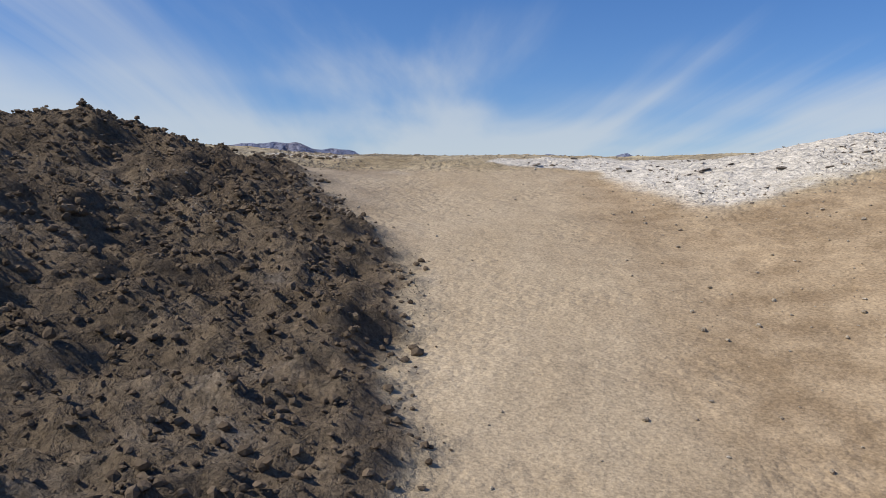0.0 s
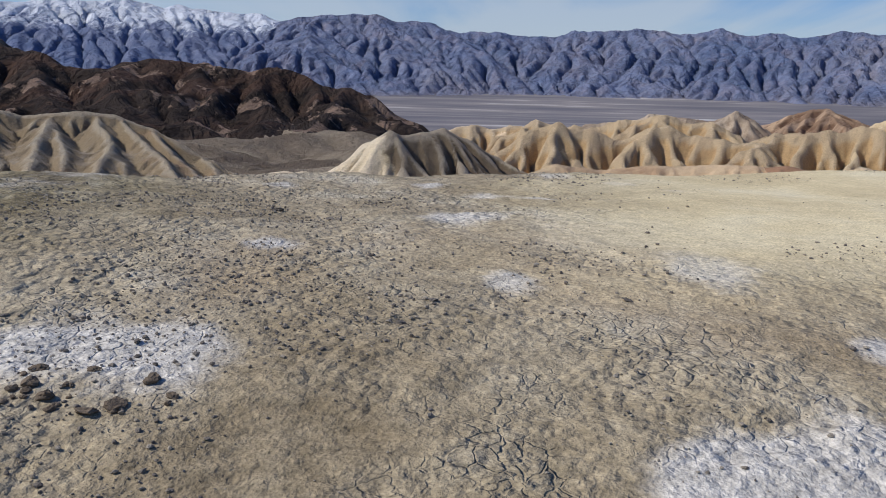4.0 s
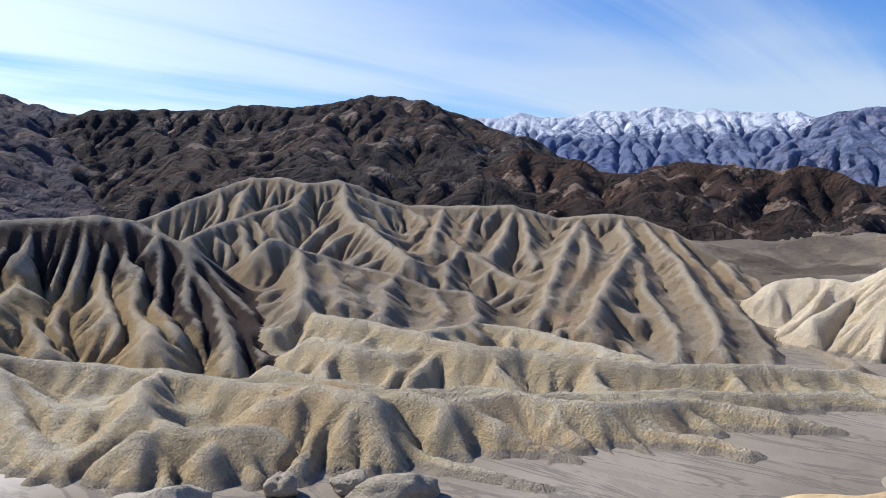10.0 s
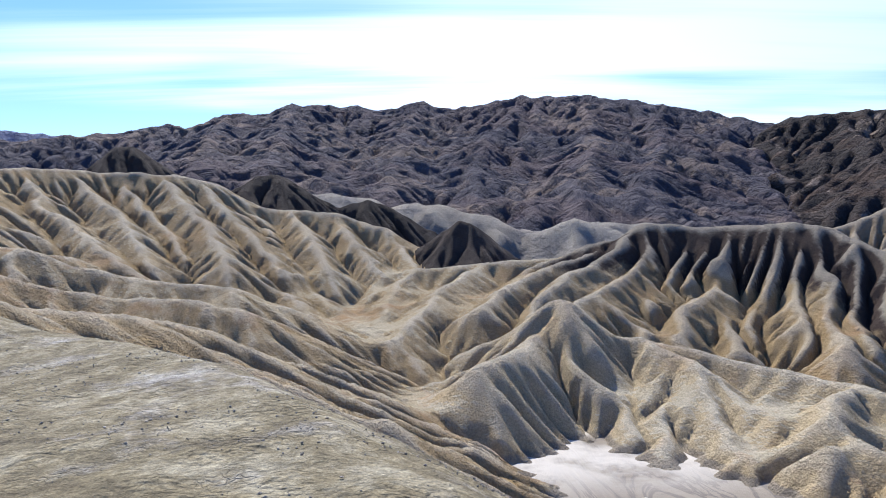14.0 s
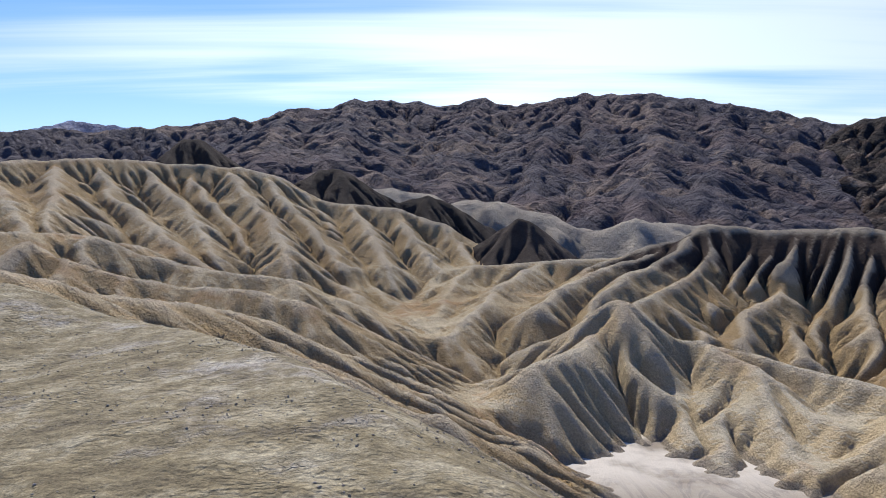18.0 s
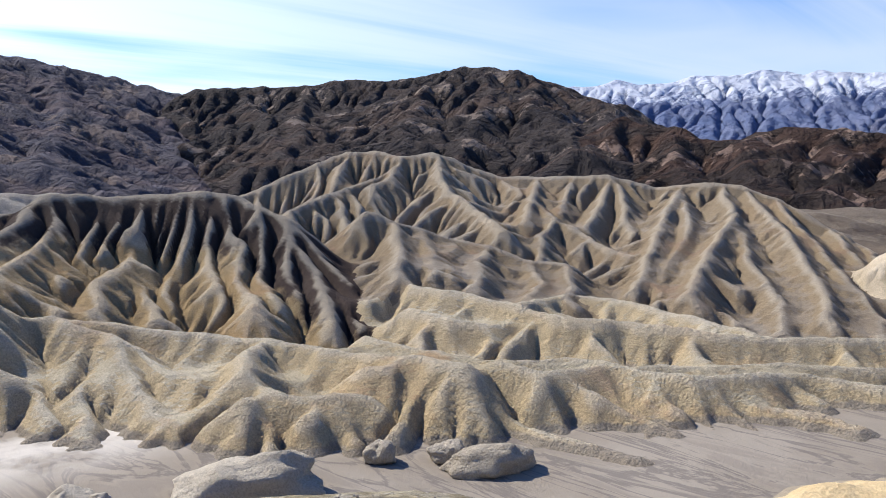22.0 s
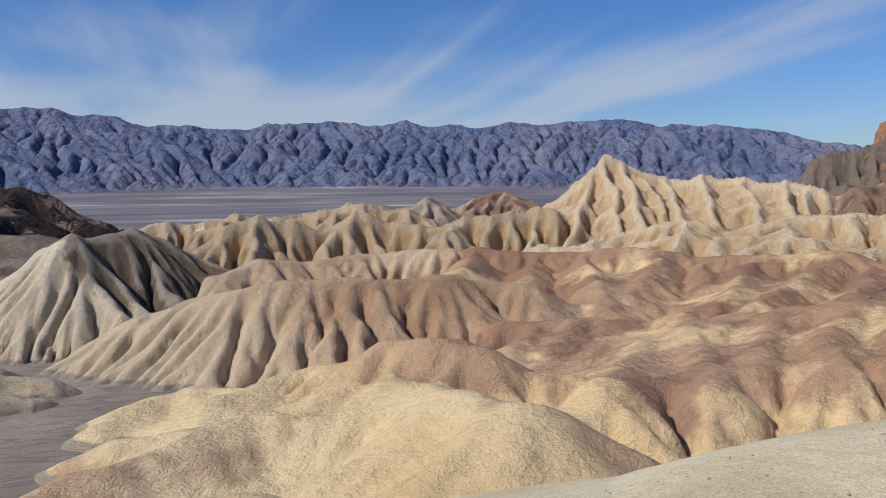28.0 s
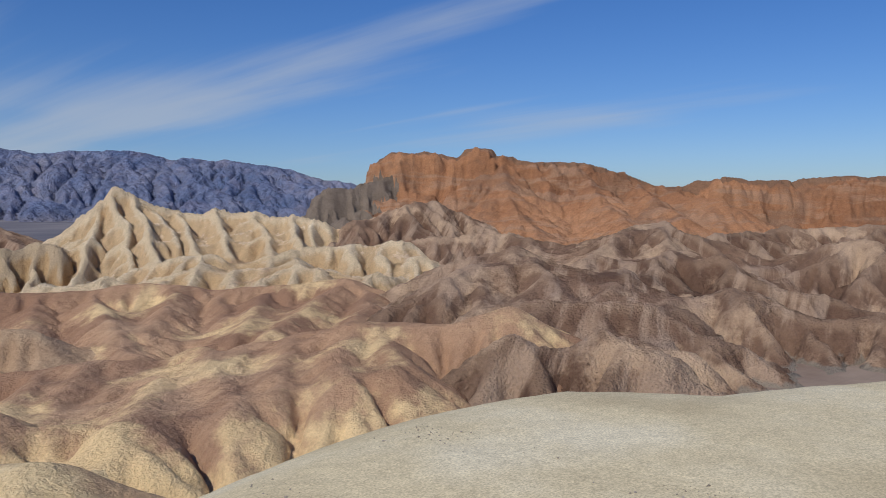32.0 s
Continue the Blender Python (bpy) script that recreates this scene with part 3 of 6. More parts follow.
ridge("trail_ridge", (-289, -10.2, -22.2), (-258, -1.3, -26.8), (-222, 0.3, -33.2))
ridge("trail_ridge", (-288, 7.6, -20.3), (-250, -3.3, -27.9), (-215, -4.7, -33.7))
ridge("trail_ridge", (-285, 33.6, -18.5), (-251, 14.1, -24.4), (-212, 0.3, -31.7))
ridge("trail_ridge", (-281, 54.4, -17.5), (-251, 29.5, -26.7), (-218, 5.3, -37.8), (-200, -3, -37.5))
ridge("trail_ridge", (-154, -29.8, -25.6), (-150, -19.8, -29.8), (-147, -8, -31.8), (-143, -0.1, -35.4), (-140, 5.3, -36.3))
ridge("trail_ridge", (-149, -17.4, -31.5), (-141, -7.7, -31.0), (-128, -2.1, -31.5))

ridge("back_hills", (-230, -235, 3), (-254, -211, 4), (-275, -182, 16.1), (-299, -174, 17.9), (-323, -162, 19.8), (-342, -144, 21.5), (-358, -123, 20.3), (-362, -89.9, 18.2), (-361, -73.1, 14.1), (-356, -61.3, 4.9), (-350, -41.3, 1.7), (-342, -22, -0.1), (-332, -1.1, -6.9), (-327, 6.3, -11.9), (-320, 15.7, -21.6))
ridge("back_hills", (-342, -144, 20.2), (-306, -122, 6.1), (-277, -100, -3.2), (-249, -80.6, -11.6))
ridge("back_hills", (-330, -155, 19.9), (-282, -132, 8.5), (-229, -111, -4.4))
ridge("back_hills", (-360, -112, 18.7), (-324, -91.3, 3.0), (-297, -74.7, -6.6), (-268, -59.5, -16.4))
ridge("back_hills", (-361, -78.7, 15.1), (-331, -62.3, 2.2), (-305, -48.2, -7.4), (-278, -35.5, -17.6))
ridge("back_hills", (-350, -41.3, 1.7), (-320, -30.6, -5.9), (-281, -20.7, -18.1))
ridge("back_hills", (-332, -1.1, -7.4), (-308, 5.8, -15.9), (-290, 9.8, -20.5))
ridge("back_hills", (-304, -172, 18.0), (-263, -141, 6.4), (-223, -113, -4.1))
ridge("back_hills", (-342, -22, -0.3), (-313, -10.8, -11.0), (-285, -3.5, -20.9))
ridge("back_hills", (-354, -130, 20.8), (-319, -105, 5.8), (-290, -86.6, -3.8), (-260, -73.8, -13.4))
ridge("back_hills", (-290, -178, 17.4), (-253, -150, 6.5), (-216, -126, -3.5))
ridge("back_hills", (-361, -95.4, 18.3), (-312, -68.5, 0.0), (-270, -51.3, -12.5))
ridge("back_hills", (-356, -58.5, 4.3), (-278, -31.3, -18.8))

ridge("black_knob", (-318, 16.9, -19.1), (-317, 21.9, -7.0), (-317, 26.8, -4.0), (-316, 31.5, -4.6), (-316, 37.3, -12.6), (-314, 51.3, -20.0))

ridge("black_knob_far", (-388, -71.4, 3.8), (-390, -65.3, 13.5), (-391, -57.8, 17.6), (-392, -48.8, 18.3), (-393, -43.7, 10.7), (-393, -41.8, 4.0))
ridge("black_knob_far", (-400, -17.9, 4.1), (-400, -10.2, 5.4), (-400, 1.9, 1.1), (-400, 17, -8.4))
ridge("black_knob_far", (-399, -130, 28.4), (-401, -124, 33.3), (-403, -118, 33.2), (-406, -107, 24.4))

ridge("grey_ridge", (-340, 263, 2.6), (-320, 288, 5.9), (-314, 294, 3.0), (-308, 299, -1.5), (-292, 309, -7.2), (-244, 338, -7.1), (-227, 347, -12.8), (-202, 356, -10.9), (-188, 360, -13.2), (-175, 362, -17.4), (-145, 361, -31.2), (-134, 359, -36.7), (-119, 346, -44.4), (-106, 334, -49.7), (-87.1, 318, -51.8))
ridge("grey_ridge", (-368, 203, -13.6), (-360, 243, 1.5), (-355, 259, 7.1), (-345, 268, 7.3), (-335, 277, 4.0), (-322, 288, 6.2), (-315, 293, 2.2))
ridge("grey_ridge", (-329, 283, 3.7), (-323, 248, -7.6), (-320, 221, -12.6), (-313, 197, -18.2))
ridge("grey_ridge", (-238, 183, -15.3), (-226, 197, -22.4), (-217, 205, -26.7), (-206, 211, -28.3), (-192, 217, -32.9), (-182, 223, -34.3), (-167, 231, -44.1))
ridge("grey_ridge", (-320, 289, 5.2), (-280, 261, -11.4), (-246, 247, -19.5), (-220, 232, -24.5))
ridge("grey_ridge", (-329, 282, 4.3), (-317, 259, -5.6), (-313, 242, -9.3))
ridge("grey_ridge", (-292, 309, -7.6), (-199, 265, -31.9), (-176, 256, -35.0), (-156, 243, -38.7), (-115, 218, -44.2))
ridge("grey_ridge", (-231, 280, -23.3), (-220, 256, -28.2), (-203, 234, -33.8))
ridge("grey_ridge", (-244, 338, -7.7), (-216, 282, -26.7), (-203, 260, -32.4))
ridge("grey_ridge", (-242, 339, -8.2), (-190, 280, -33.0), (-176, 261, -35.6))
ridge("grey_ridge", (-215, 352, -11.9), (-192, 300, -23.8), (-171, 258, -31.7), (-149, 217, -39.1))
ridge("grey_ridge", (-214, 352, -12.9), (-188, 313, -22.8), (-168, 274, -31.6), (-153, 238, -38.0), (-136, 210, -41.5))
ridge("grey_ridge", (-223, 349, -12.8), (-204, 321, -21.6), (-190, 294, -28.8))
ridge("grey_ridge", (-170, 317, -22.3), (-158, 284, -27.1), (-130, 217, -37.7))
ridge("grey_ridge", (-198, 357, -12.0), (-172, 322, -22.7), (-134, 266, -35.7), (-113, 239, -41.7), (-99.5, 214, -44.9))
ridge("grey_ridge", (-188, 360, -13.6), (-159, 329, -23.3), (-141, 304, -28.3), (-119, 275, -36.1), (-104, 251, -39.8), (-94.4, 227, -42.3))
ridge("grey_ridge", (-175, 362, -17.8), (-143, 325, -30.1), (-124, 299, -35.8), (-104, 274, -41.4), (-88.9, 250, -45.5), (-80.7, 230, -45.4))
ridge("grey_ridge", (-150, 362, -29.3), (-115, 314, -40.5), (-91.7, 284, -45.2), (-74.8, 258, -47.3), (-60.8, 240, -45.1))
ridge("grey_ridge", (-136, 360, -35.8), (-118, 335, -39.4), (-99.7, 309, -43.4))
ridge("grey_ridge", (-275, 319, -7.5), (-254, 288, -16.4), (-232, 262, -23.8))
ridge("grey_ridge", (-261, 328, -7.6), (-247, 304, -17.2), (-235, 286, -23.7))
ridge("grey_ridge", (-226, 197, -22.9), (-198, 178, -28.6), (-181, 162, -30.2))
ridge("grey_ridge", (-206, 211, -28.6), (-186, 186, -31.7), (-168, 166, -33.6))
ridge("grey_ridge", (-217, 205, -27.0), (-196, 183, -29.7), (-178, 165, -31.1))
ridge("grey_ridge", (-192, 217, -33.2), (-168, 195, -35.8), (-153, 172, -36.7))
ridge("grey_ridge", (-182, 223, -34.6), (-161, 201, -36.3), (-147, 182, -36.4))
ridge("grey_ridge", (-233, 189, -18.6), (-204, 169, -25.2), (-186, 152, -27.9))

ridge("foothills", (-218, 167, -31.0), (-179, 150, -32.0), (-167, 151, -33.0), (-157, 154, -34.0), (-140, 155, -35.0), (-126, 157, -36.0), (-116, 165, -37.0), (-103, 171, -38.0), (-90.3, 179, -39.0), (-77.9, 190, -40.0), (-54.4, 215, -42.0), (-43.7, 214, -43.0))
ridge("foothills", (-148, 164, -36.0), (-152, 190, -36.8), (-139, 193, -37.6), (-94.7, 185, -40.0))
ridge("foothills", (-164, 138, -36.0), (-147, 138, -36.9), (-131, 155, -38.6), (-118, 157, -39.4), (-113, 167, -40.3), (-102, 166, -41.1), (-92.6, 162, -42.0))
ridge("foothills", (-145, 110, -36.0), (-131, 112, -36.8), (-120, 115, -37.5), (-108, 121, -38.2), (-104, 132, -39.0), (-94.9, 137, -39.8), (-93.1, 148, -40.5), (-84.7, 157, -41.2), (-77.6, 167, -42.0), (-66.7, 176, -42.8), (-60.3, 187, -43.5), (-52.8, 197, -44.2), (-43.6, 201, -45.0))
ridge("foothills", (-76.5, 151, -40.0), (-71.7, 163, -41.7), (-58.6, 167, -43.3), (-48.2, 174, -45.0))
ridge("foothills", (-112, 114, -37.0), (-99.4, 117, -37.8), (-96.1, 133, -38.5), (-83.5, 139, -39.2), (-76.5, 151, -40.0))
ridge("foothills", (-125, 94.7, -37.0), (-118, 98.5, -37.9), (-110, 100, -38.8), (-116, 117, -39.7), (-110, 124, -40.6), (-97.3, 123, -41.4), (-84.1, 130, -42.3), (-76, 141, -43.2), (-66.2, 146, -44.1), (-54.3, 145, -45.0))
ridge("foothills", (-164, 91.4, -37.0), (-142, 104, -38.1), (-132, 119, -39.3), (-116, 124, -40.4), (-115, 140, -41.6), (-95.7, 147, -42.7), (-71.9, 149, -43.9), (-54.2, 147, -45.0))
ridge("foothills", (-137, 75.8, -38.0), (-125, 79.2, -39.2), (-115, 89.5, -40.3), (-114, 103, -41.5), (-100, 112, -42.7), (-91.7, 124, -43.8), (-77.3, 124, -45.0))
ridge("foothills", (-118, 76.7, -41.0), (-115, 83.6, -41.8), (-110, 91.6, -42.5), (-110, 103, -43.2), (-83.2, 108, -44.8), (-73.6, 109, -45.5))
ridge("foothills", (-128, 70.9, -39.0), (-132, 78, -41.0), (-122, 76, -43.0), (-115, 73.5, -45.0))

ridge("white_hill", (-103, 303, -30.7), (-88.4, 306, -29.3), (-80.1, 306, -30.1), (-69.7, 305, -25.0), (-60.9, 303, -18.3), (-51.5, 301, -13.3), (-46.6, 305, -15.2), (-33.2, 317, -12.1), (-25.3, 321, -16.0), (-15.3, 324, -22.9), (-1.9, 320, -28.4))
ridge("white_hill", (-51.5, 301, -13.7), (-56.9, 308, -23.5), (-75.4, 321, -48.0))
ridge("white_hill", (-51.6, 301, -14.1), (-45.8, 289, -23.5), (-33.4, 270, -36.1))
ridge("white_hill", (-46.6, 305, -16.0), (-29.3, 278, -35.0))
ridge("white_hill", (-33.2, 317, -12.5), (-28.5, 301, -26.0), (-19.8, 289, -33.3))
ridge("white_hill", (-60.9, 303, -18.6), (-70.8, 310, -30.3), (-82.5, 315, -41.2), (-88.4, 320, -48.0))
ridge("white_hill", (-54.1, 301, -14.6), (-51.9, 289, -26.6), (-48.7, 279, -34.5), (-52.7, 264, -48.0))
ridge("white_hill", (-48.7, 279, -34.5), (-42.6, 278, -38.8), (-45.2, 275, -48.0))
ridge("white_hill", (-69.7, 305, -25.3), (-82.1, 278, -38.5))
ridge("white_hill", (-88.4, 306, -29.4), (-87.2, 282, -39.9))

ridge("pink_hill", (-36.1, 252, -43.8), (-30.4, 251, -37.7), (-22.3, 249, -34.0), (-9.1, 245, -29.8), (3.5, 240, -26.5), (20.4, 237, -24.8), (32, 236, -24.5), (43.4, 234, -25.4), (61.1, 232, -24.5))
ridge("pink_hill", (-17.3, 299, -34.4), (-5, 307, -29.6), (11.1, 316, -25.5), (27.4, 319, -27.3), (43.5, 321, -25.7), (59.1, 320, -24.8), (82.5, 314, -23.4))
ridge("pink_hill", (3.5, 240, -26.8), (-8.9, 241, -35.6), (-16.5, 241, -46.0))
ridge("pink_hill", (-9.1, 245, -30.0), (-19.2, 243, -38.6), (-26.6, 240, -46.0))
ridge("pink_hill", (10.8, 239, -26.6), (8.3, 233, -35.4), (-2.5, 227, -46.0))
ridge("pink_hill", (22.7, 237, -25.4), (24, 236, -38.1), (22.8, 236, -46.0))
ridge("pink_hill", (30.9, 236, -24.9), (28.9, 238, -35.8), (29.2, 239, -46.0))
ridge("pink_hill", (38.9, 235, -25.3), (41.2, 241, -36.1), (41.8, 247, -46.0))
ridge("pink_hill", (46.8, 234, -25.6), (49.9, 248, -46.0))
ridge("pink_hill", (54.5, 233, -25.2), (55.8, 240, -33.4), (59.2, 249, -46.0))
ridge("pink_hill", (15.6, 238, -25.6), (16, 234, -35.4), (11.7, 230, -46.0))
ridge("pink_hill", (45.5, 236, -25.9), (54.2, 236, -27.1), (64.4, 235, -26.1), (76.2, 231, -27.3), (81.7, 228, -27.6), (79.8, 226, -35.6))
ridge("pink_hill", (64.4, 235, -26.5), (63.1, 241, -32.4), (63.3, 248, -44.0))
ridge("pink_hill", (73.8, 232, -27.2), (75.1, 237, -35.3), (74, 242, -44.0))
ridge("pink_hill", (50.4, 236, -26.9), (50, 241, -34.1), (50.9, 246, -44.0))

ridge("tan_hills", (48.2, 326, -27.2), (67.2, 321, -25.2), (92.2, 311, -23.6), (113, 298, -25.3), (126, 288, -24.4), (138, 282, -22.8), (151, 272, -22.8), (161, 265, -25.1), (184, 239, -22.8), (192, 227, -21.1), (195, 219, -24.1), (198, 210, -30.7), (201, 202, -34.2))
ridge("tan_hills", (126, 288, -24.9), (113, 245, -29.3), (98.2, 202, -33.6))
ridge("tan_hills", (113, 298, -25.8), (89.9, 250, -32.7), (73.1, 213, -35.6))
ridge("tan_hills", (151, 272, -23.6), (127, 238, -29.4), (100, 205, -35.3))
ridge("tan_hills", (161, 265, -25.6), (143, 229, -30.8), (120, 202, -34.0))
ridge("tan_hills", (192, 227, -21.6), (156, 207, -27.9), (131, 189, -30.9))
ridge("tan_hills", (92.2, 311, -24.1), (78.7, 276, -27.4), (63.4, 252, -28.5))
ridge("tan_hills", (195, 219, -24.4), (173, 195, -27.8), (152, 179, -29.4))
ridge("tan_hills", (174, 251, -24.7), (153, 224, -28.1), (130, 202, -30.9))
ridge("tan_hills", (62.8, 206, -38.3), (68, 203, -34.0), (85.9, 194, -32.7), (97.9, 186, -33.5), (112, 174, -29.7), (125, 162, -26.5), (132, 155, -25.3), (141, 142, -24.3))
ridge("tan_hills", (131, 156, -25.5), (117, 141, -27.5), (104, 124, -30.2))
ridge("tan_hills", (107, 179, -31.2), (93, 160, -32.2), (76.5, 138, -34.4))
ridge("tan_hills", (97.9, 186, -33.7), (76, 167, -35.8), (66, 151, -35.6))
ridge("tan_hills", (85.9, 194, -32.9), (71.4, 176, -35.1), (59.7, 159, -36.5))
ridge("tan_hills", (75.1, 200, -33.5), (65, 182, -35.5), (56.4, 169, -35.8))
ridge("tan_hills", (112, 174, -29.9), (96.7, 153, -31.5), (84.6, 130, -33.1))
ridge("tan_hills", (122, 166, -27.4), (90.3, 130, -32.0))
ridge("tan_hills", (138, 147, -24.9), (125, 133, -27.0), (113, 120, -28.7))
ridge("tan_hills", (20.3, 164, -33.5), (31.1, 159, -28.9), (39.9, 153, -27.7), (45.3, 149, -29.0), (51.8, 143, -32.8), (58.9, 139, -33.2), (65.7, 135, -34.6))
ridge("tan_hills", (125, 156, -25.7), (129, 151, -24.5), (134, 144, -24.9), (142, 135, -24.3), (156, 125, -20.5))
ridge("tan_hills", (132, 155, -25.4), (117, 140, -27.2), (103, 122, -29.5))
ridge("tan_hills", (134, 144, -25.1), (113, 120, -28.8))
ridge("tan_hills", (105, 180, -30.2), (94, 155, -30.9), (80.4, 127, -32.4))
ridge("tan_hills", (99, 185, -33.3), (81.2, 155, -32.8), (63.3, 130, -31.7))

ridge("yellow_hill", (-25.3, 167, -44.0), (-21.6, 177, -43.0), (-16.5, 183, -42.0), (-9.7, 184, -41.0), (1.7, 175, -40.0), (12.2, 170, -39.0), (22.6, 165, -38.0), (36, 159, -37.0))
ridge("yellow_hill", (-22.3, 149, -42.0), (-17.9, 147, -40.2), (-2.3, 144, -38.5), (19.1, 139, -36.8), (35.4, 133, -35.0))
ridge("yellow_hill", (-48.3, 100, -44.0), (-44, 111, -42.6), (-34.5, 120, -41.2), (-22.3, 129, -39.8), (-8, 138, -38.4), (5.7, 145, -37.0))
ridge("yellow_hill", (-52.8, 84.2, -43.0), (-46.1, 90.1, -40.8), (-36.9, 95.2, -38.6), (-24.9, 98.2, -36.4), (-11.7, 97.2, -34.2), (0.9, 92.4, -32.0))
ridge("yellow_hill", (0, 160, -37.0), (9.3, 166, -35.8), (17.8, 171, -34.7), (22.8, 158, -33.5), (28.7, 140, -32.3), (37.1, 122, -31.2), (40.4, 111, -30.0))

ridge("yellow_badlands", (-56.8, 637, -25.0), (-33.5, 637, -23.3), (5.9, 633, -14.1), (21.9, 631, -19.3), (47, 625, -21.4), (70.8, 615, -16.3), (84.9, 607, -10.6), (120, 588, -13.3))
ridge("yellow_badlands", (3.2, 470, -17.9), (24.8, 472, -16.9), (47.1, 473, -19.5), (77.5, 472, -17.6), (104, 470, -21.3), (133, 466, -18.3), (168, 459, -15.3), (183, 455, -12.6))
ridge("yellow_badlands", (-12.8, 480, -37.2), (-2.9, 478, -29.6), (16.6, 475, -25.6), (63, 466, -20.3), (85.2, 462, -21.3), (107, 458, -18.8), (119, 455, -19.8))

ridge("pink_badlands", (46.6, 698, -20.2), (76.3, 696, -19.2), (96.7, 693, -10.8), (138, 686, -17.0), (148, 684, -13.6), (160, 681, -6.0), (179, 677, -19.7))
ridge("pink_badlands", (82.4, 715, -20.0), (99.2, 710, -11.9), (122, 702, -14.7), (144, 693, -14.6), (161, 686, -6.6), (177, 677, -20.1))

ridge("brown_cone", (199, 754, -20.1), (235, 734, -5.4), (246, 728, -5.1), (276, 708, -21.0))

ridge("beacon", (196, 503, -15.9), (207, 500, -11.9), (224, 495, 3.4), (227, 495, 17.5), (231, 494, 23.0), (235, 492, 24.1), (250, 484, 12.3), (265, 476, 8.3), (275, 465, 7.2), (279, 460, 9.3), (288, 450, 6.8), (295, 441, 8.0), (302, 429, 4.5), (308, 420, 6.1), (320, 397, 1.3))
ridge("beacon", (230, 494, 22.2), (212, 432, -10.8), (202, 408, -22.0))
ridge("beacon", (227, 495, 16.0), (205, 461, -3.3), (184, 432, -17.5), (170, 406, -27.8))
ridge("beacon", (250, 484, 11.7), (239, 435, -6.4), (232, 397, -16.6))
ridge("beacon", (265, 476, 8.0), (247, 429, -6.4), (231, 392, -15.3))
ridge("beacon", (279, 460, 8.7), (262, 415, -6.6), (242, 379, -17.5))
ridge("beacon", (295, 441, 7.4), (278, 398, -6.8), (259, 368, -15.4))
ridge("beacon", (216, 498, -4.1), (186, 462, -15.9), (158, 432, -23.9))
ridge("beacon", (308, 420, 5.6), (292, 390, -4.6), (278, 367, -11.2))
ridge("beacon", (241, 489, 18.1), (227, 440, -1.0), (210, 398, -17.2))

ridge("cream_badlands", (189, 386, -27.4), (200, 378, -20.7), (218, 365, -16.3), (232, 352, -17.5), (252, 333, -15.3), (268, 315, -13.2), (283, 297, -14.1))
ridge("cream_badlands", (145, 362, -28.4), (162, 349, -26.2), (180, 332, -21.0), (196, 314, -19.8), (208, 299, -18.7), (222, 279, -19.2), (233, 261, -22.2))

ridge("red_cliff", (468, 507, 33.1), (471, 504, 45.6), (475, 500, 50.9), (493, 483, 53.5), (517, 457, 46.7), (521, 453, 55.5), (524, 449, 56.5), (533, 438, 49.9), (546, 421, 46.7), (557, 408, 41.5), (576, 387, 40.5), (592, 369, 35.6), (602, 356, 29.1), (619, 339, 23.0), (638, 319, 24.2), (654, 302, 28.5), (700, 262, 26), (735, 200, 30), (740, 120, 28))

ridge("grey_cliff", (399, 513, 11.3), (407, 512, 23.2), (427, 504, 25.7), (455, 492, 32.1))

ridge("red_slope", (581, 391, 40.1), (544, 354, 19.5), (510, 318, 5.9), (481, 287, -2.9))
ridge("red_slope", (533, 438, 49.2), (486, 391, 19.5), (442, 344, -2.5))
ridge("red_slope", (603, 356, 28.8), (560, 313, 12.3), (499, 255, -3.0))
ridge("red_slope", (614, 336, 22.9), (593, 303, 14.0), (563, 260, 9.8))

ridge("brown_hills", (338, 395, -4.3), (358, 394, -0.4), (382, 391, 6.5), (406, 386, 8.0))
ridge("brown_hills", (286, 321, -16.8), (315, 299, -10.4), (332, 284, -8.3), (348, 269, -9.6))
ridge("brown_hills", (210, 215, -22.3), (220, 204, -16.9), (228, 195, -13.0), (232, 187, -12.1), (235, 179, -13.5), (237, 172, -18.6), (238, 165, -24.3))
ridge("brown_hills", (320, 240, -19.9), (343, 226, -14.1), (362, 214, -6.0), (363, 199, -2.8), (363, 168, -15.3))
ridge("brown_hills", (255, 177, -23.7), (258, 166, -19.5), (262, 156, -20.7), (264, 148, -24.9), (266, 139, -30.4))
ridge("brown_hills", (173, 151, -26.9), (179, 141, -22.4), (184, 131, -19.8), (189, 123, -21.8), (194, 113, -22.7), (199, 104, -26.9))
ridge("brown_hills", (290, 158, -24.0), (309, 142, -16.0))
ridge("brown_hills", (227, 127, -29.0), (245, 113, -21.6))
ridge("brown_hills", (232, 187, -12.6), (210, 172, -18.6), (184, 161, -24.3))
ridge("brown_hills", (235, 179, -13.8), (212, 155, -19.2), (196, 139, -21.1))
ridge("brown_hills", (184, 131, -20.0), (164, 124, -23.2), (145, 115, -26.5))
ridge("brown_hills", (189, 123, -22.1), (157, 97.9, -26.0))
ridge("brown_hills", (362, 214, -6.0), (275, 183, -19.4))
ridge("brown_hills", (363, 199, -3.2), (322, 172, -12.2), (279, 156, -20.1))
ridge("brown_hills", (364, 182, -10.1), (329, 168, -16.0), (302, 156, -19.6))
ridge("brown_hills", (228, 195, -13.3), (202, 184, -18.7), (181, 172, -22.3))
ridge("brown_hills", (262, 156, -20.7), (236, 143, -22.8), (212, 132, -24.3))
ridge("brown_hills", (236, 120, -25.6), (209, 108, -28.1), (185, 98.9, -29.2))
ridge("brown_hills", (348, 269, -10.0), (328, 248, -16.3), (314, 232, -19.3))

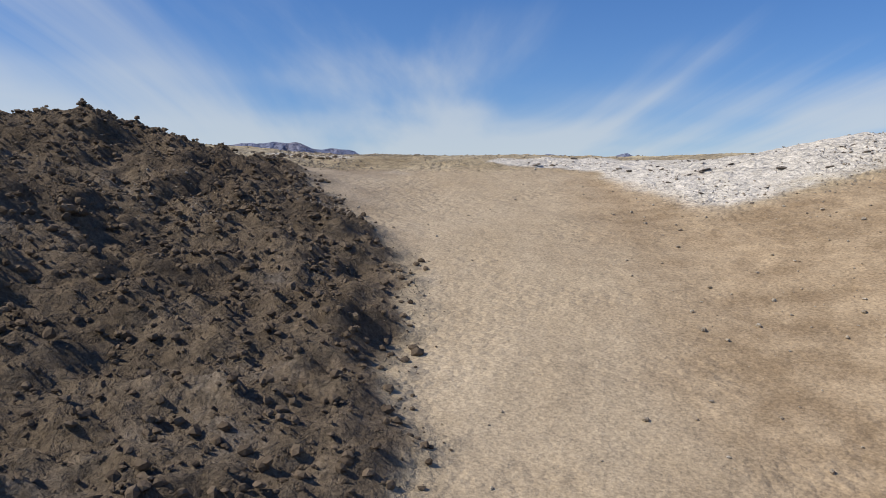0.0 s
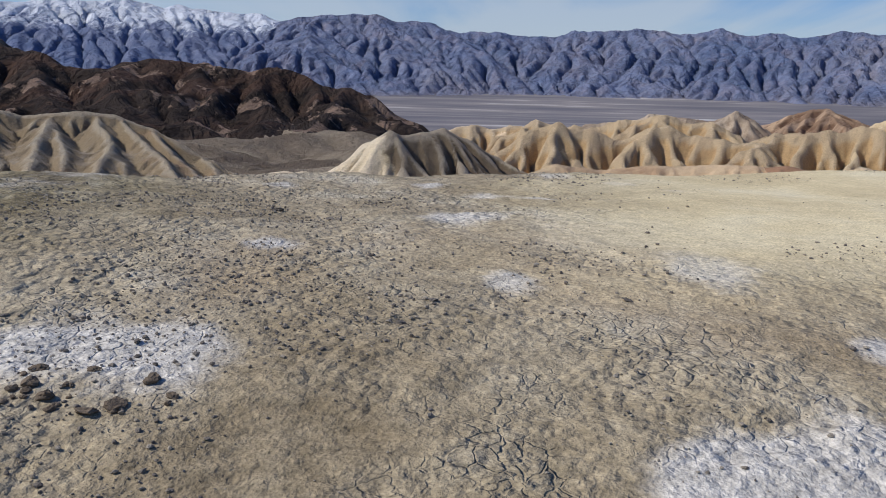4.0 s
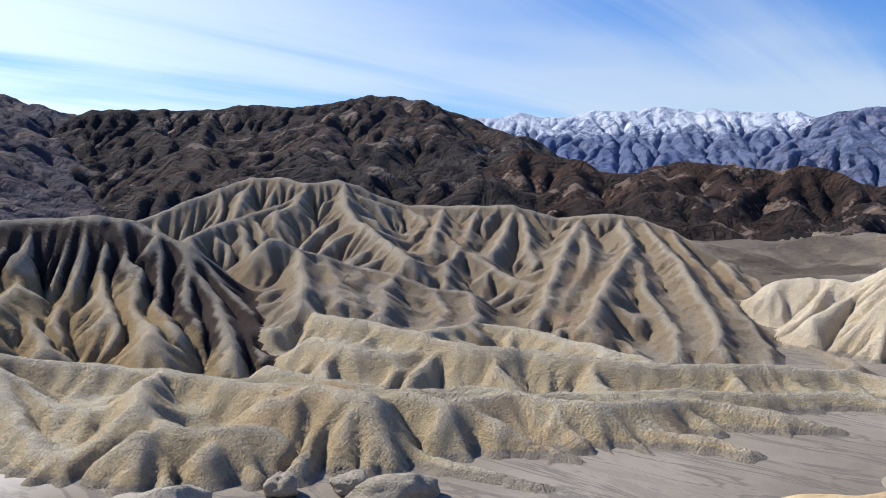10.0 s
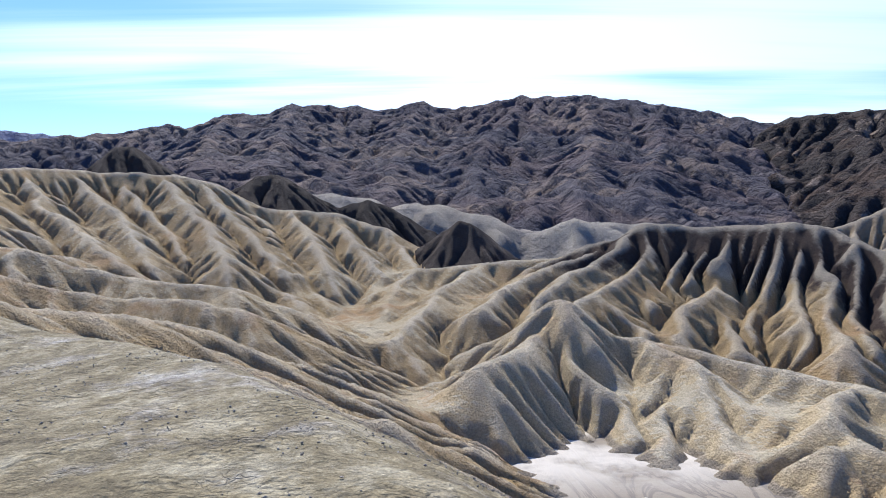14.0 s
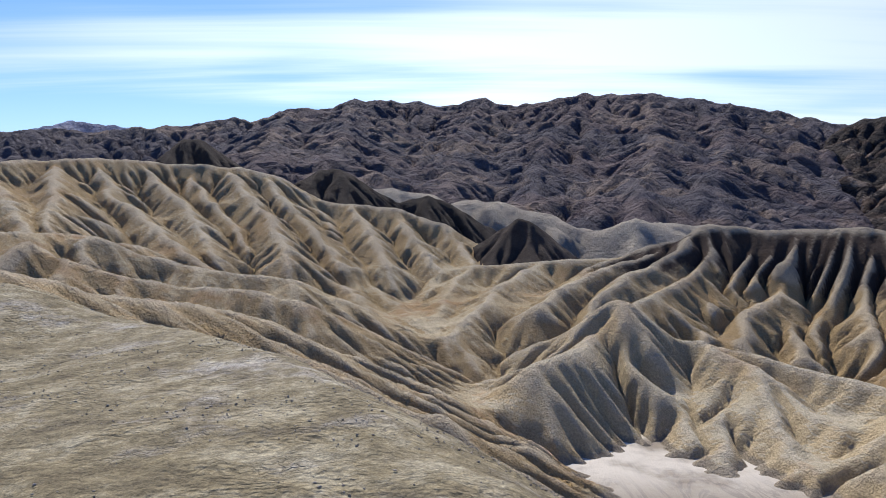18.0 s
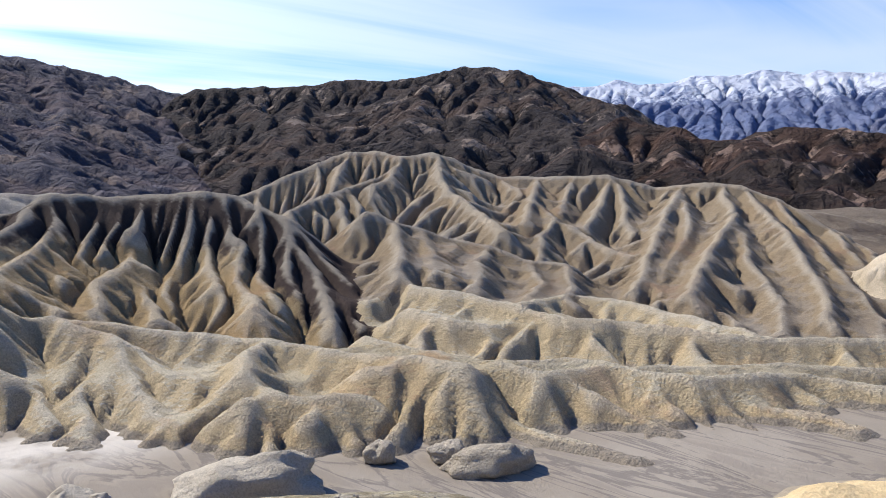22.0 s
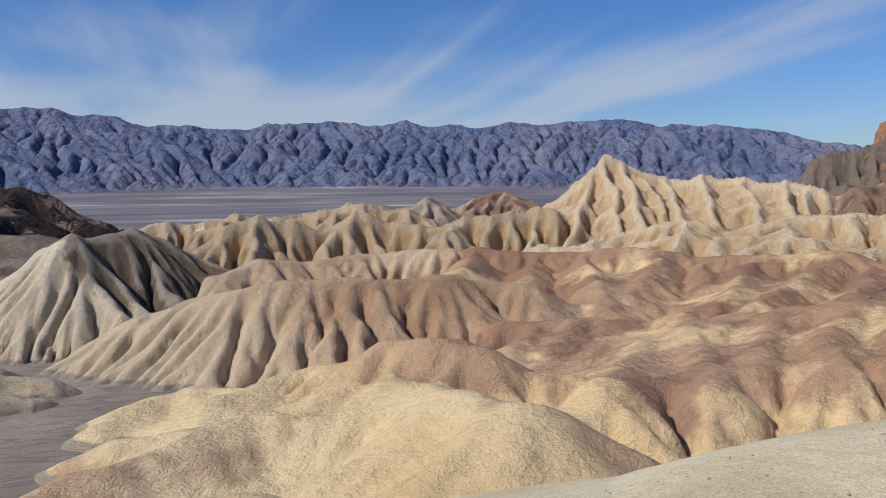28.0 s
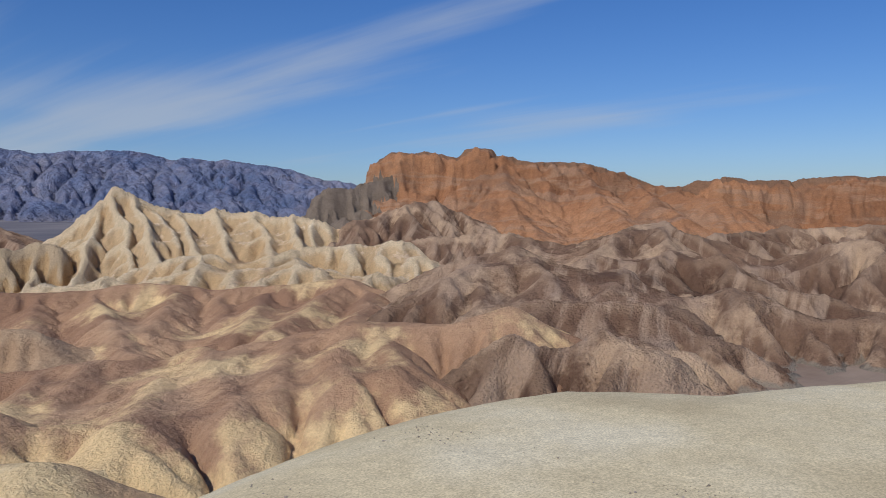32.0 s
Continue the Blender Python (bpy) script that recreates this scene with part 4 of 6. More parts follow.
ridge("dark_mountain", (-1443, 691, 123.9), (-1428, 711, 136.7), (-1325, 840, 140.4), (-1268, 898, 148.4), (-1205, 949, 149.2), (-1129, 1003, 151.4), (-1086, 1033, 164.3), (-1036, 1074, 165.3), (-998, 1104, 153.7), (-937, 1146, 114.8))
ridge("dark_mountain", (-1082, 1010, 157.1), (-1039, 1021, 160.9), (-995, 1032, 157.4), (-948, 1042, 146.5), (-882, 1049, 121.3), (-775, 1044, 83.7), (-732, 1039, 66.5), (-704, 1033, 50.5))
ridge("dark_mountain", (-1002, 1029, 155.5), (-847, 876, 86.8), (-749, 743, 43.9), (-649, 624, 6.5))
ridge("dark_mountain", (-914, 1046, 136.9), (-755, 879, 70.7), (-616, 761, 24.9), (-529, 666, 4.3))
ridge("dark_mountain", (-828, 1047, 97.8), (-681, 947, 64.3), (-595, 799, 29.9), (-522, 671, 4.2))
ridge("dark_mountain", (-1122, 1008, 154.5), (-906, 789, 79.4), (-734, 603, 26.4))
ridge("dark_mountain", (-996, 1032, 156.8), (-872, 861, 82.2), (-792, 724, 36.8), (-717, 623, 9.8))
ridge("dark_mountain", (-1141, 994, 150.9), (-948, 785, 75.4), (-793, 610, 22.5))
ridge("dark_mountain", (-1296, 870, 145.2), (-1075, 704, 71.3), (-888, 561, 16.0))
ridge("dark_mountain", (-1378, 777, 137.9), (-1115, 666, 67.3), (-897, 547, 11.1))
ridge("dark_mountain", (-1003, 1099, 154.2), (-847, 928, 74.7), (-745, 785, 23.3), (-660, 683, -2.4))
ridge("dark_mountain", (-959, 1131, 127.3), (-734, 898, 32.5), (-637, 704, -8.0))

ridge("brown_mountain", (-576, 818, 51.2), (-554, 822, 40.3), (-527, 827, 37.5), (-458, 838, 20.7), (-432, 842, 26.9), (-347, 852, 27.9), (-299, 854, 15.4), (-279, 852, 23.1), (-260, 850, 24.3), (-227, 844, 16.7), (-200, 837, 7.4), (-147, 820, -21.0), (-126, 810, -34.7))
ridge("brown_mountain", (-270, 851, 23.7), (-262, 773, -0.6), (-230, 714, -19.6), (-221, 664, -28.8))
ridge("brown_mountain", (-299, 854, 15.4), (-297, 784, -0.1), (-288, 717, -15.6), (-282, 662, -25.4))
ridge("brown_mountain", (-227, 844, 15.8), (-194, 750, -13.1), (-182, 676, -29.1))
ridge("brown_mountain", (-347, 852, 27.0), (-322, 757, 0.5), (-304, 675, -18.3))
ridge("brown_mountain", (-432, 842, 25.9), (-387, 743, 1.6), (-336, 670, -14.2))
ridge("brown_mountain", (-392, 848, 25.8), (-357, 751, 1.0), (-319, 679, -14.5))
ridge("brown_mountain", (-527, 827, 36.4), (-461, 740, 7.2), (-406, 666, -13.7))
ridge("brown_mountain", (-200, 837, 6.5), (-177, 729, -18.3), (-174, 637, -34.0))
ridge("brown_mountain", (-173, 829, -7.4), (-156, 717, -27.1), (-147, 633, -36.8))

ridge("fan_hills", (-256, 498, -26.1), (-233, 532, -33.7), (-212, 559, -31.9), (-189, 586, -35.3), (-167, 609, -31.8), (-154, 621, -28.2))
ridge("fan_hills", (-189, 408, -29.1), (-173, 424, -35.1), (-154, 440, -39.0), (-137, 463, -41.1), (-119, 490, -39.6), (-106, 509, -34.3))
ridge("fan_hills", (-127, 369, -37.4), (-103, 383, -36.2), (-88.8, 390, -34.0))

ridge("far_mountain", (-1306, -1380, 32), (-1541, -1195, 64), (-1460, -964, 115.0), (-1526, -884, 135.8), (-1590, -793, 152.6), (-1651, -692, 152.2), (-1710, -582, 164.3), (-1780, -450, 189.7), (-1791, -428, 177.8), (-1830, -337, 212.2), (-1855, -270, 213.0), (-1877, -201, 236.1), (-1895, -130, 230.4), (-1892, -57.9, 230.8), (-1889, -15, 216.3), (-1877, 85, 236.0), (-1868, 141, 215.0), (-1852, 223, 221.8), (-1832, 303, 240.2), (-1787, 429, 231.6), (-1716, 564, 201.3), (-1624, 700, 159.3), (-1576, 760, 136.0))
ridge("far_mountain", (-1827, 293, 237.5), (-1778, 388, 228.3), (-1734, 465, 215.6), (-1643, 601, 177.2), (-1599, 658, 156.3), (-1576, 687, 158.1), (-1533, 734, 131.5))
ridge("far_mountain", (-1599, 658, 154.5), (-1284, 481, 71.0), (-990, 351, 1.7))
ridge("far_mountain", (-1734, 465, 213.8), (-1351, 325, 103.1), (-1027, 218, 21.8))
ridge("far_mountain", (-1815, 352, 234.4), (-1385, 231, 105.1), (-1039, 150, 18.5))
ridge("far_mountain", (-1674, 556, 186.5), (-1308, 417, 79.6), (-1009, 291, 3.8))
ridge("far_mountain", (-1877, 85, 233.2), (-1377, 19.2, 102.2), (-1000, -2.4, 22.0))
ridge("far_mountain", (-1877, -201, 233.3), (-1395, -172, 119.4), (-1039, -153, 50.4))
ridge("far_mountain", (-1832, 303, 237.5), (-1372, 165, 108.2), (-995, 103, 19.2))
ridge("far_mountain", (-1787, 429, 227.6), (-1294, 329, 97.2), (-925, 214, 15.0))
ridge("far_mountain", (-1716, 564, 198.8), (-1257, 422, 82.3), (-908, 278, 6.2))
ridge("far_mountain", (-1830, -337, 209.5), (-1413, -283, 124.0), (-1075, -233, 62.3))

ridge("pale_badlands", (-556, -65.1, 23.0), (-559, -35.5, 17.3), (-560, -1.7, -3.2))
ridge("pale_badlands", (-600, -1.7, 2.4), (-576, 37.9, 4.5), (-555, 65.9, -2.3), (-533, 87.2, -18.9))
ridge("pale_badlands", (-514, 80.2, -21.2), (-527, 106, -10.3), (-537, 132, -5.0), (-546, 159, -8.6), (-554, 186, -9.3), (-561, 213, -13.4))

ridge("snow_range", (-2844, 3488, 365.0), (-2718, 3586, 371.0), (-2625, 3655, 397.6), (-2531, 3721, 375.8), (-2415, 3797, 383.2), (-2316, 3858, 409.2), (-2155, 3951, 401.3), (-1969, 4046, 417.5), (-1844, 4105, 384.2), (-1781, 4133, 405.3), (-1570, 4217, 371.2), (-1380, 4283, 369.0), (-1190, 4340, 299.3))

ridge("blue_range", (-2522, 3544, 246.5), (-2143, 3785, 295.7), (-1945, 3891, 313.5), (-1743, 3986, 268.4), (-1580, 4053, 255.1), (-1436, 4106, 272.9), (-1080, 4214, 374.7), (-772, 4281, 373.0), (-655, 4300, 342.3))
ridge("blue_range", (-1302, 4151, 323.4), (-1079, 4214, 373.3), (-818, 4272, 373.8), (-696, 4294, 351.2), (-518, 4319, 345.9), (-384, 4333, 309.1), (-250, 4343, 292.1), (-71.7, 4349, 301.1), (39.1, 4350, 288.4), (193, 4346, 296.9), (408, 4331, 327.5), (742, 4286, 293.1), (881, 4260, 318.7), (1093, 4210, 274.1))
ridge("blue_range", (-715, 3885, 54.9), (-551, 3897, 94.6), (-388, 3903, 103.4), (-266, 3902, 31.5), (-144, 3897, -9.7))
ridge("blue_range", (15.6, 3800, -29.8), (131, 3798, 8.5), (227, 3793, 27.3), (406, 3778, -8.6))
ridge("blue_range", (-66.5, 4049, 83.2), (139, 4020, 101.4), (299, 3989, 48.5))
ridge("blue_range", (45.7, 4350, 301.8), (223, 4344, 303.7), (405, 4331, 326.5), (570, 4312, 318.9), (695, 4294, 295.3), (891, 4258, 319.4), (992, 4235, 294.8), (1132, 4200, 300.8), (1227, 4173, 271.1), (1420, 4112, 318.4), (1546, 4066, 294.5), (1919, 3904, 317.1), (2174, 3768, 273.0), (2344, 3664, 274.7), (2592, 3493, 218.2), (2821, 3311, 154.0))
ridge("blue_range", (713, 3733, 46.4), (807, 3713, 83.9), (919, 3687, 69.0), (1049, 3652, 32.0))
ridge("blue_range", (81.7, 3749, 16.9), (202, 3745, 33.5), (306, 3737, 22.9), (394, 3729, -0.8))
ridge("blue_range", (1106, 3844, 95.4), (1259, 3779, 134.1), (1408, 3709, 110.8), (1553, 3632, 67.0))
ridge("blue_range", (2362, 3653, 257.2), (2580, 3502, 212.9), (2687, 3421, 179.0), (2860, 3278, 99.0))

ridge("left_far_range", (-2246, -2813, 55), (-2596, -2494, 83), (-2870, -2190, 125), (-3004, -1983, 239.7), (-3071, -1878, 255.3), (-3137, -1766, 285.8), (-3284, -1474, 357.1), (-3408, -1161, 320.7), (-3439, -1065, 283.7))

ridge("brown_hills", (426, 198, -12), (487, 182, -6.4), (500, 143, -7.1), (505, 90, -8))
ridge("brown_hills", (282, 128, -30.7), (300, 112, -28.3), (306, 92, -28))
ridge("brown_hills", (332, 151, -26.4), (370, 138, -17), (382, 118, -14.5), (390, 80, -15))
ridge("brown_hills", (225, 99, -34.5), (240, 90, -30.9), (252, 72, -28.7))

SUM = 1e-9


def smooth(a, b, v):
    t = np.clip((v - a) / (b - a), 0, 1)
    return t * t * (3 - 2 * t)


def lattice(seed, n=64):
    return np.random.RandomState(seed).rand(n, n).astype(np.float32)


def value_noise(x, y, size, seed, octaves=4, gain=0.5):
    """Smooth noise of the plan, about -0.5 to 0.5."""
    total, amp, norm = 0, 1.0, 0.0
    for o in range(octaves):
        tab = lattice(seed + o)
        u, v = x / size * 2 ** o + 17.3 * o, y / size * 2 ** o + 9.1 * o
        i, j = np.floor(u).astype(int), np.floor(v).astype(int)
        fu, fv = u - i, v - j
        fu, fv = fu * fu * (3 - 2 * fu), fv * fv * (3 - 2 * fv)
        a, b = tab[i % 64, j % 64], tab[(i + 1) % 64, j % 64]
        c, d = tab[i % 64, (j + 1) % 64], tab[(i + 1) % 64, (j + 1) % 64]
        total = total + amp * ((a * (1 - fu) + b * fu) * (1 - fv) + (c * (1 - fu) + d * fu) * fv - 0.5)
        norm, amp = norm + amp, amp * gain
    return total / norm * 1.6


def base_height(x, y):
    """Wash floor and valley floor."""
    r = np.hypot(x, y)
    az = np.degrees(np.arctan2(-x, y))
    z = -46.5 - 3.5 * smooth(140, 330, y) - 10 * smooth(420, 1300, r)
    z = z + 10 * smooth(85, 120, az) * smooth(90, 140, r) * (1 - smooth(500, 800, r)) + 6 * smooth(-35, -55, az) * (1 - smooth(500, 900, r))
    z = z + 70 * smooth(2300, 4000, y)
    return z + value_noise(x, y, 40, 5, 3) * 0.8


def branch(line, rng, spacing, length, slope, lean=0.35, floor=None):
    """Side spurs of a crest line, to both sides, at uneven spacing: each falls less steeply than the face, so that it stands out."""
    out = []
    side, run = 1, rng.uniform(0.2, 0.8) * spacing
    for (x0, y0, z0), (x1, y1, z1) in zip(line[:-1], line[1:]):
        seg = math.hypot(x1 - x0, y1 - y0)
        while run < seg:
            f = run / seg
            for side in (1, -1):
                if rng.rand() < 0.12:
                    continue
                turn = math.atan2(y1 - y0, x1 - x0) + side * (math.pi / 2 - rng.uniform(0.0, 1.6) * lean * (1 if z1 < z0 else -1))
                far = length * rng.uniform(0.5, 1.3)
                fall = slope * rng.uniform(0.85, 1.2)
                px, py, pz = x0 + f * (x1 - x0), y0 + f * (y1 - y0), z0 + f * (z1 - z0) - slope * spacing * 0.06
                bend = turn + rng.uniform(-0.35, 0.35)
                if floor is not None:
                    far = max(min(far, (pz - floor) / fall), 2.0)
                mx, my = px + math.cos(turn) * far * 0.5, py + math.sin(turn) * far * 0.5
                ex, ey = mx + math.cos(bend) * far * 0.5, my + math.sin(bend) * far * 0.5
                out.append([(px, py, pz), (mx, my, pz - fall * far * 0.5), (ex, ey, pz - fall * far)])
            run += spacing * rng.uniform(0.45, 1.75)
        run -= seg
    return out


def crest_field(lines, x, y, xs, ys, cell, floor_min, slope, margin, top=None, main=99, cross=1.7, flute=None, soft=(0.01, 0.01)):
    """Height of a hill from its crest lines: it falls away from the nearest crest at the slope. Also the distance from the first crest."""
    best = np.full(x.shape, -1e4, np.float32)
    d_main = np.full(x.shape, 1e4, np.float32)
    for k, line in enumerate(lines):
        steep = slope if k < main else slope * cross
        for (x0, y0, z0), (x1, y1, z1) in zip(line[:-1], line[1:]):
            reach = (max(z0, z1) - floor_min) / steep + margin
            if k >= main:
                reach = min(reach, margin + 0.8 * math.hypot(x1 - x0, y1 - y0) + 8 * cell)
            i0, i1 = np.searchsorted(xs, [min(x0, x1) - reach, max(x0, x1) + reach])
            j0, j1 = np.searchsorted(ys, [min(y0, y1) - reach, max(y0, y1) + reach])
            if i1 <= i0 or j1 <= j0:
                continue
            box = (slice(j0, j1), slice(i0, i1))
            bx, by = x[box], y[box]
            dx, dy = x1 - x0, y1 - y0
            s = np.clip(((bx - x0) * dx + (by - y0) * dy) / (dx * dx + dy * dy + SUM), 0, 1)
            d = np.hypot(bx - x0 - s * dx, by - y0 - s * dy)
            if flute is not None:
                d = np.maximum(d + flute[box] * smooth(2, 12, d), 0)
            r = soft[0] if k < main else soft[1]
            fall = steep * (np.sqrt(d * d + r * r) - r) if top is None else np.interp(d, top[0], top[1]) + steep * np.maximum(d - top[0][-1], 0)
            best[box] = np.maximum(best[box], z0 + s * (z1 - z0) - fall)
            if k == 0:
                d_main[box] = np.minimum(d_main[box], d)
    return best, d_main


RILL_STEPS = 14


def erode(h, floor, cell, steps, carve, creep, keep=None):
    """Rain on the land: water runs to lower cells, cuts by its amount and the slope; soil creep rounds the crests."""
    h = h.astype(np.float32)
    water = np.full(h.shape, 1.0, np.float32)
    near = [(1, 0, 1.0), (-1, 0, 1.0), (0, 1, 1.0), (0, -1, 1.0), (1, 1, 1.414), (1, -1, 1.414), (-1, 1, 1.414), (-1, -1, 1.414)]

    def shifted(a, i, j):
        p = np.pad(a, 1, mode="edge")
        return p[1 + i:1 + i + a.shape[0], 1 + j:1 + j + a.shape[1]]

    for n in range(steps + RILL_STEPS):
        if n == steps:
            h = h + np.random.RandomState(7).rand(*h.shape).astype(np.float32) * cell * 0.3 * (h > floor + 0.5)
            carve, creep = carve * 1.7, 0.01
        drops = [np.maximum(h - shifted(h, i, j), 0) / (d * cell) for i, j, d in near]
        p = [d * d for d in drops]
        total = sum(p) + 1e-6
        flow = water / total
        inflow = np.ones_like(water)
        for (i, j, d), w in zip(near, p):
            inflow += shifted(flow * w, -i, -j)
        water = inflow
        steep = np.maximum.reduce(drops)
        cut = carve * np.sqrt(np.minimum(water, 400.0)) * steep * cell
        cut = np.minimum(cut, steep * cell * 0.4)
        h = h - cut
        round_ = (shifted(h, 1, 0) + shifted(h, -1, 0) + shifted(h, 0, 1) + shifted(h, 0, -1)) * 0.25 - h
        h = h + creep * round_
        h = np.maximum(h, floor)
    return h


def mesh_grid(name, xs, ys, z, mask, mat, attrs=None):
    """One mesh from a grid, with only the cells of the mask."""
    ny, nx = z.shape
    use = np.zeros((ny, nx), bool)
    use[:-1, :-1] |= mask
    use[1:, :-1] |= mask
    use[:-1, 1:] |= mask
    use[1:, 1:] |= mask
    idx = np.full((ny, nx), -1, np.int64)
    idx[use] = np.arange(use.sum())
    gx, gy = np.meshgrid(xs, ys) if np.ndim(xs) == 1 else (xs, ys)
    co = np.stack([gx[use], gy[use], z[use]], 1).astype(np.float32)
    a, b, c, d = idx[:-1, :-1][mask], idx[:-1, 1:][mask], idx[1:, 1:][mask], idx[1:, :-1][mask]
    quads = np.stack([a, b, c, d], 1).astype(np.int32)
    me = bpy.data.meshes.new(name)
    me.vertices.add(len(co))
    me.vertices.foreach_set("co", co.ravel())
    me.loops.add(quads.size)
    me.loops.foreach_set("vertex_index", quads.ravel())
    me.polygons.add(len(quads))
    me.polygons.foreach_set("loop_start", np.arange(0, quads.size, 4, dtype=np.int32))
    me.update(calc_edges=True)
    me.polygons.foreach_set("use_smooth", np.ones(len(quads), bool))
    for key, v in (attrs or {}).items():
        at = me.attributes.new(key, "FLOAT", "POINT")
        at.data.foreach_set("value", v[use].astype(np.float32).ravel())
    me.materials.append(mat)
    me.validate()
    return new(name, me)


def blur(h, n):
    for _ in range(n):
        p = np.pad(h, 1, mode="edge")
        h = 0.2 * (p[1:-1, 1:-1] + p[:-2, 1:-1] + p[2:, 1:-1] + p[1:-1, :-2] + p[1:-1, 2:])
    return h


def land(hills, plan, xr, yr, cell, steps, carve, creep, rough, seed, floor_drop=0.0, amp=0.16, spur=(14, 24), twig=None, cross=1.7, soft=(0.01, 0.01)):
    """Builds the hills of one tract together, so that they share their gullies, and splits them into one object a hill."""
    xs, ys = np.arange(xr[0], xr[1], cell), np.arange(yr[0], yr[1], cell)
    x, y = np.meshgrid(xs, ys)
    rng = np.random.RandomState(seed)
    floor = base_height(x, y) - floor_drop
    wx = (x + value_noise(x, y, rough * 5, seed, 4) * rough).astype(np.float32)
    wy = (y + value_noise(x, y, rough * 5, seed + 9, 4) * rough).astype(np.float32)
    heights, dists = [], []
    for key, spec in hills.items():
        slope = spec["slope"]
        lines = list(plan[key])
        main = len(lines)
        gap, far = spec.get("spur", spur)
        side = []
        for line in lines[:main]:
            side += branch(line, rng, gap, far, slope * spec.get("fall", 0.76), 0.35, float(np.median(floor)))
        fine = spec.get("twig", twig)
        if fine:
            for line in list(side):
                side += branch(line, rng, fine[0], fine[1], slope * 0.95, 0.9)
        hgt, d = crest_field(lines + side, wx, wy, xs, ys, cell, float(floor.min()), slope, rough, spec.get("top"), main, spec.get("cross", cross),
                             None if "flute" not in spec else (0.25 - np.abs(value_noise(x, y, spec["flute"][0], seed + 70, 3, 0.55))) * -spec["flute"][1], spec.get("soft", soft))
        heights.append(hgt)
        dists.append(d)
    stack = np.stack(heights)
    owner = stack.argmax(0)
    h = np.maximum(stack.max(0), floor - 1.5)
    h = h + value_noise(x, y, rough * 2.5, seed + 20, 6, 0.6) * rough * amp * (h > floor) * np.array([q.get("amp", 1.0) for q in hills.values()])[owner]
    for k, spec in enumerate(hills.values()):
        if "hummocks" in spec:
            size, tall = spec["hummocks"]
            bump = tall * (0.6 - 2.2 * np.abs(value_noise(x, y, size, seed + 50, 4, 0.5)))
            h = h + np.where((owner == k) & (h > floor), bump * smooth(0, 6, h - floor), 0)
    first = h
    h = erode(h, floor - 1.5, cell, steps, carve, creep)
    for k, spec in enumerate(hills.values()):
        if "hard" in spec:
            keep, bed = spec["hard"]
            level = (first + 0.09 * x + value_noise(x, y, 30, seed + 80, 3) * 5) / bed
            ledge = first + bed * 0.9 * (smooth(0.25, 0.75, level - np.floor(level)) - (level - np.floor(level)))
            h = np.where(owner == k, np.maximum(keep * ledge + (1 - keep) * h, floor - 1.5), h)
    for k, spec in enumerate(hills.values()):
        if "round" in spec:
            soft = blur(h, spec["round"])
            h = np.where(owner == k, soft, h)
    for k, spec in enumerate(hills.values()):
        if "crag" in spec:
            size, tall, keep = spec["crag"]
            lean_x, lean_y = x + value_noise(x, y, size, seed + 91, 3) * size * 0.5, y + value_noise(x, y, size, seed + 95, 3) * size * 0.5
            crag = tall * (0.42 - 2.4 * np.abs(value_noise(lean_x, lean_y, size, seed + 60, 6, 0.56)))
            h = h + np.where(owner == k, crag * smooth(0, tall * 1.5, h - floor) * (0.18 + 0.82 * smooth(0, keep, dists[k])), 0)
        if "gully" in spec:
            wide, deep = spec["gully"]
            hollow = np.clip(blur(h, wide) - h, 0, cell * 2.5)
            h = np.where(owner == k, np.maximum(h - deep * hollow, floor - 1.5), h)
    # Height above the blurred land, 0 to 1; crests score highest.
    raised = np.clip((h - blur(h, 30)) / (cell * 1.6), 0, 1)
    foot = 1 - smooth(0.1, 1.4, h - floor)
    above = h > floor - 0.6
    cell_h = above[:-1, :-1] | above[1:, :-1] | above[:-1, 1:] | above[1:, 1:]
    made = {}
    for k, (key, spec) in enumerate(hills.items()):
        mask = cell_h & (owner[:-1, :-1] == k)
        if not mask.any():
            continue
        cap = np.zeros_like(h)
        if "cap" in spec:
            width, reach = spec["cap"]
            cap = 1 - smooth(0.2, 1.0, dists[k] / width)
            if reach:
                ax, ay, ar = reach
                cap = cap * (1 - smooth(0.6, 1.0, np.hypot(x - ax, y - ay) / ar))
        ob = mesh_grid(spec["name"], xs, ys, h, mask, M[spec["mat"]], {"cap": cap, "raised": raised, "foot": foot})
        tagged(ob, spec["label"], spec["category"], spec.get("group", ""), "structure")
        made[key] = ob
    return made


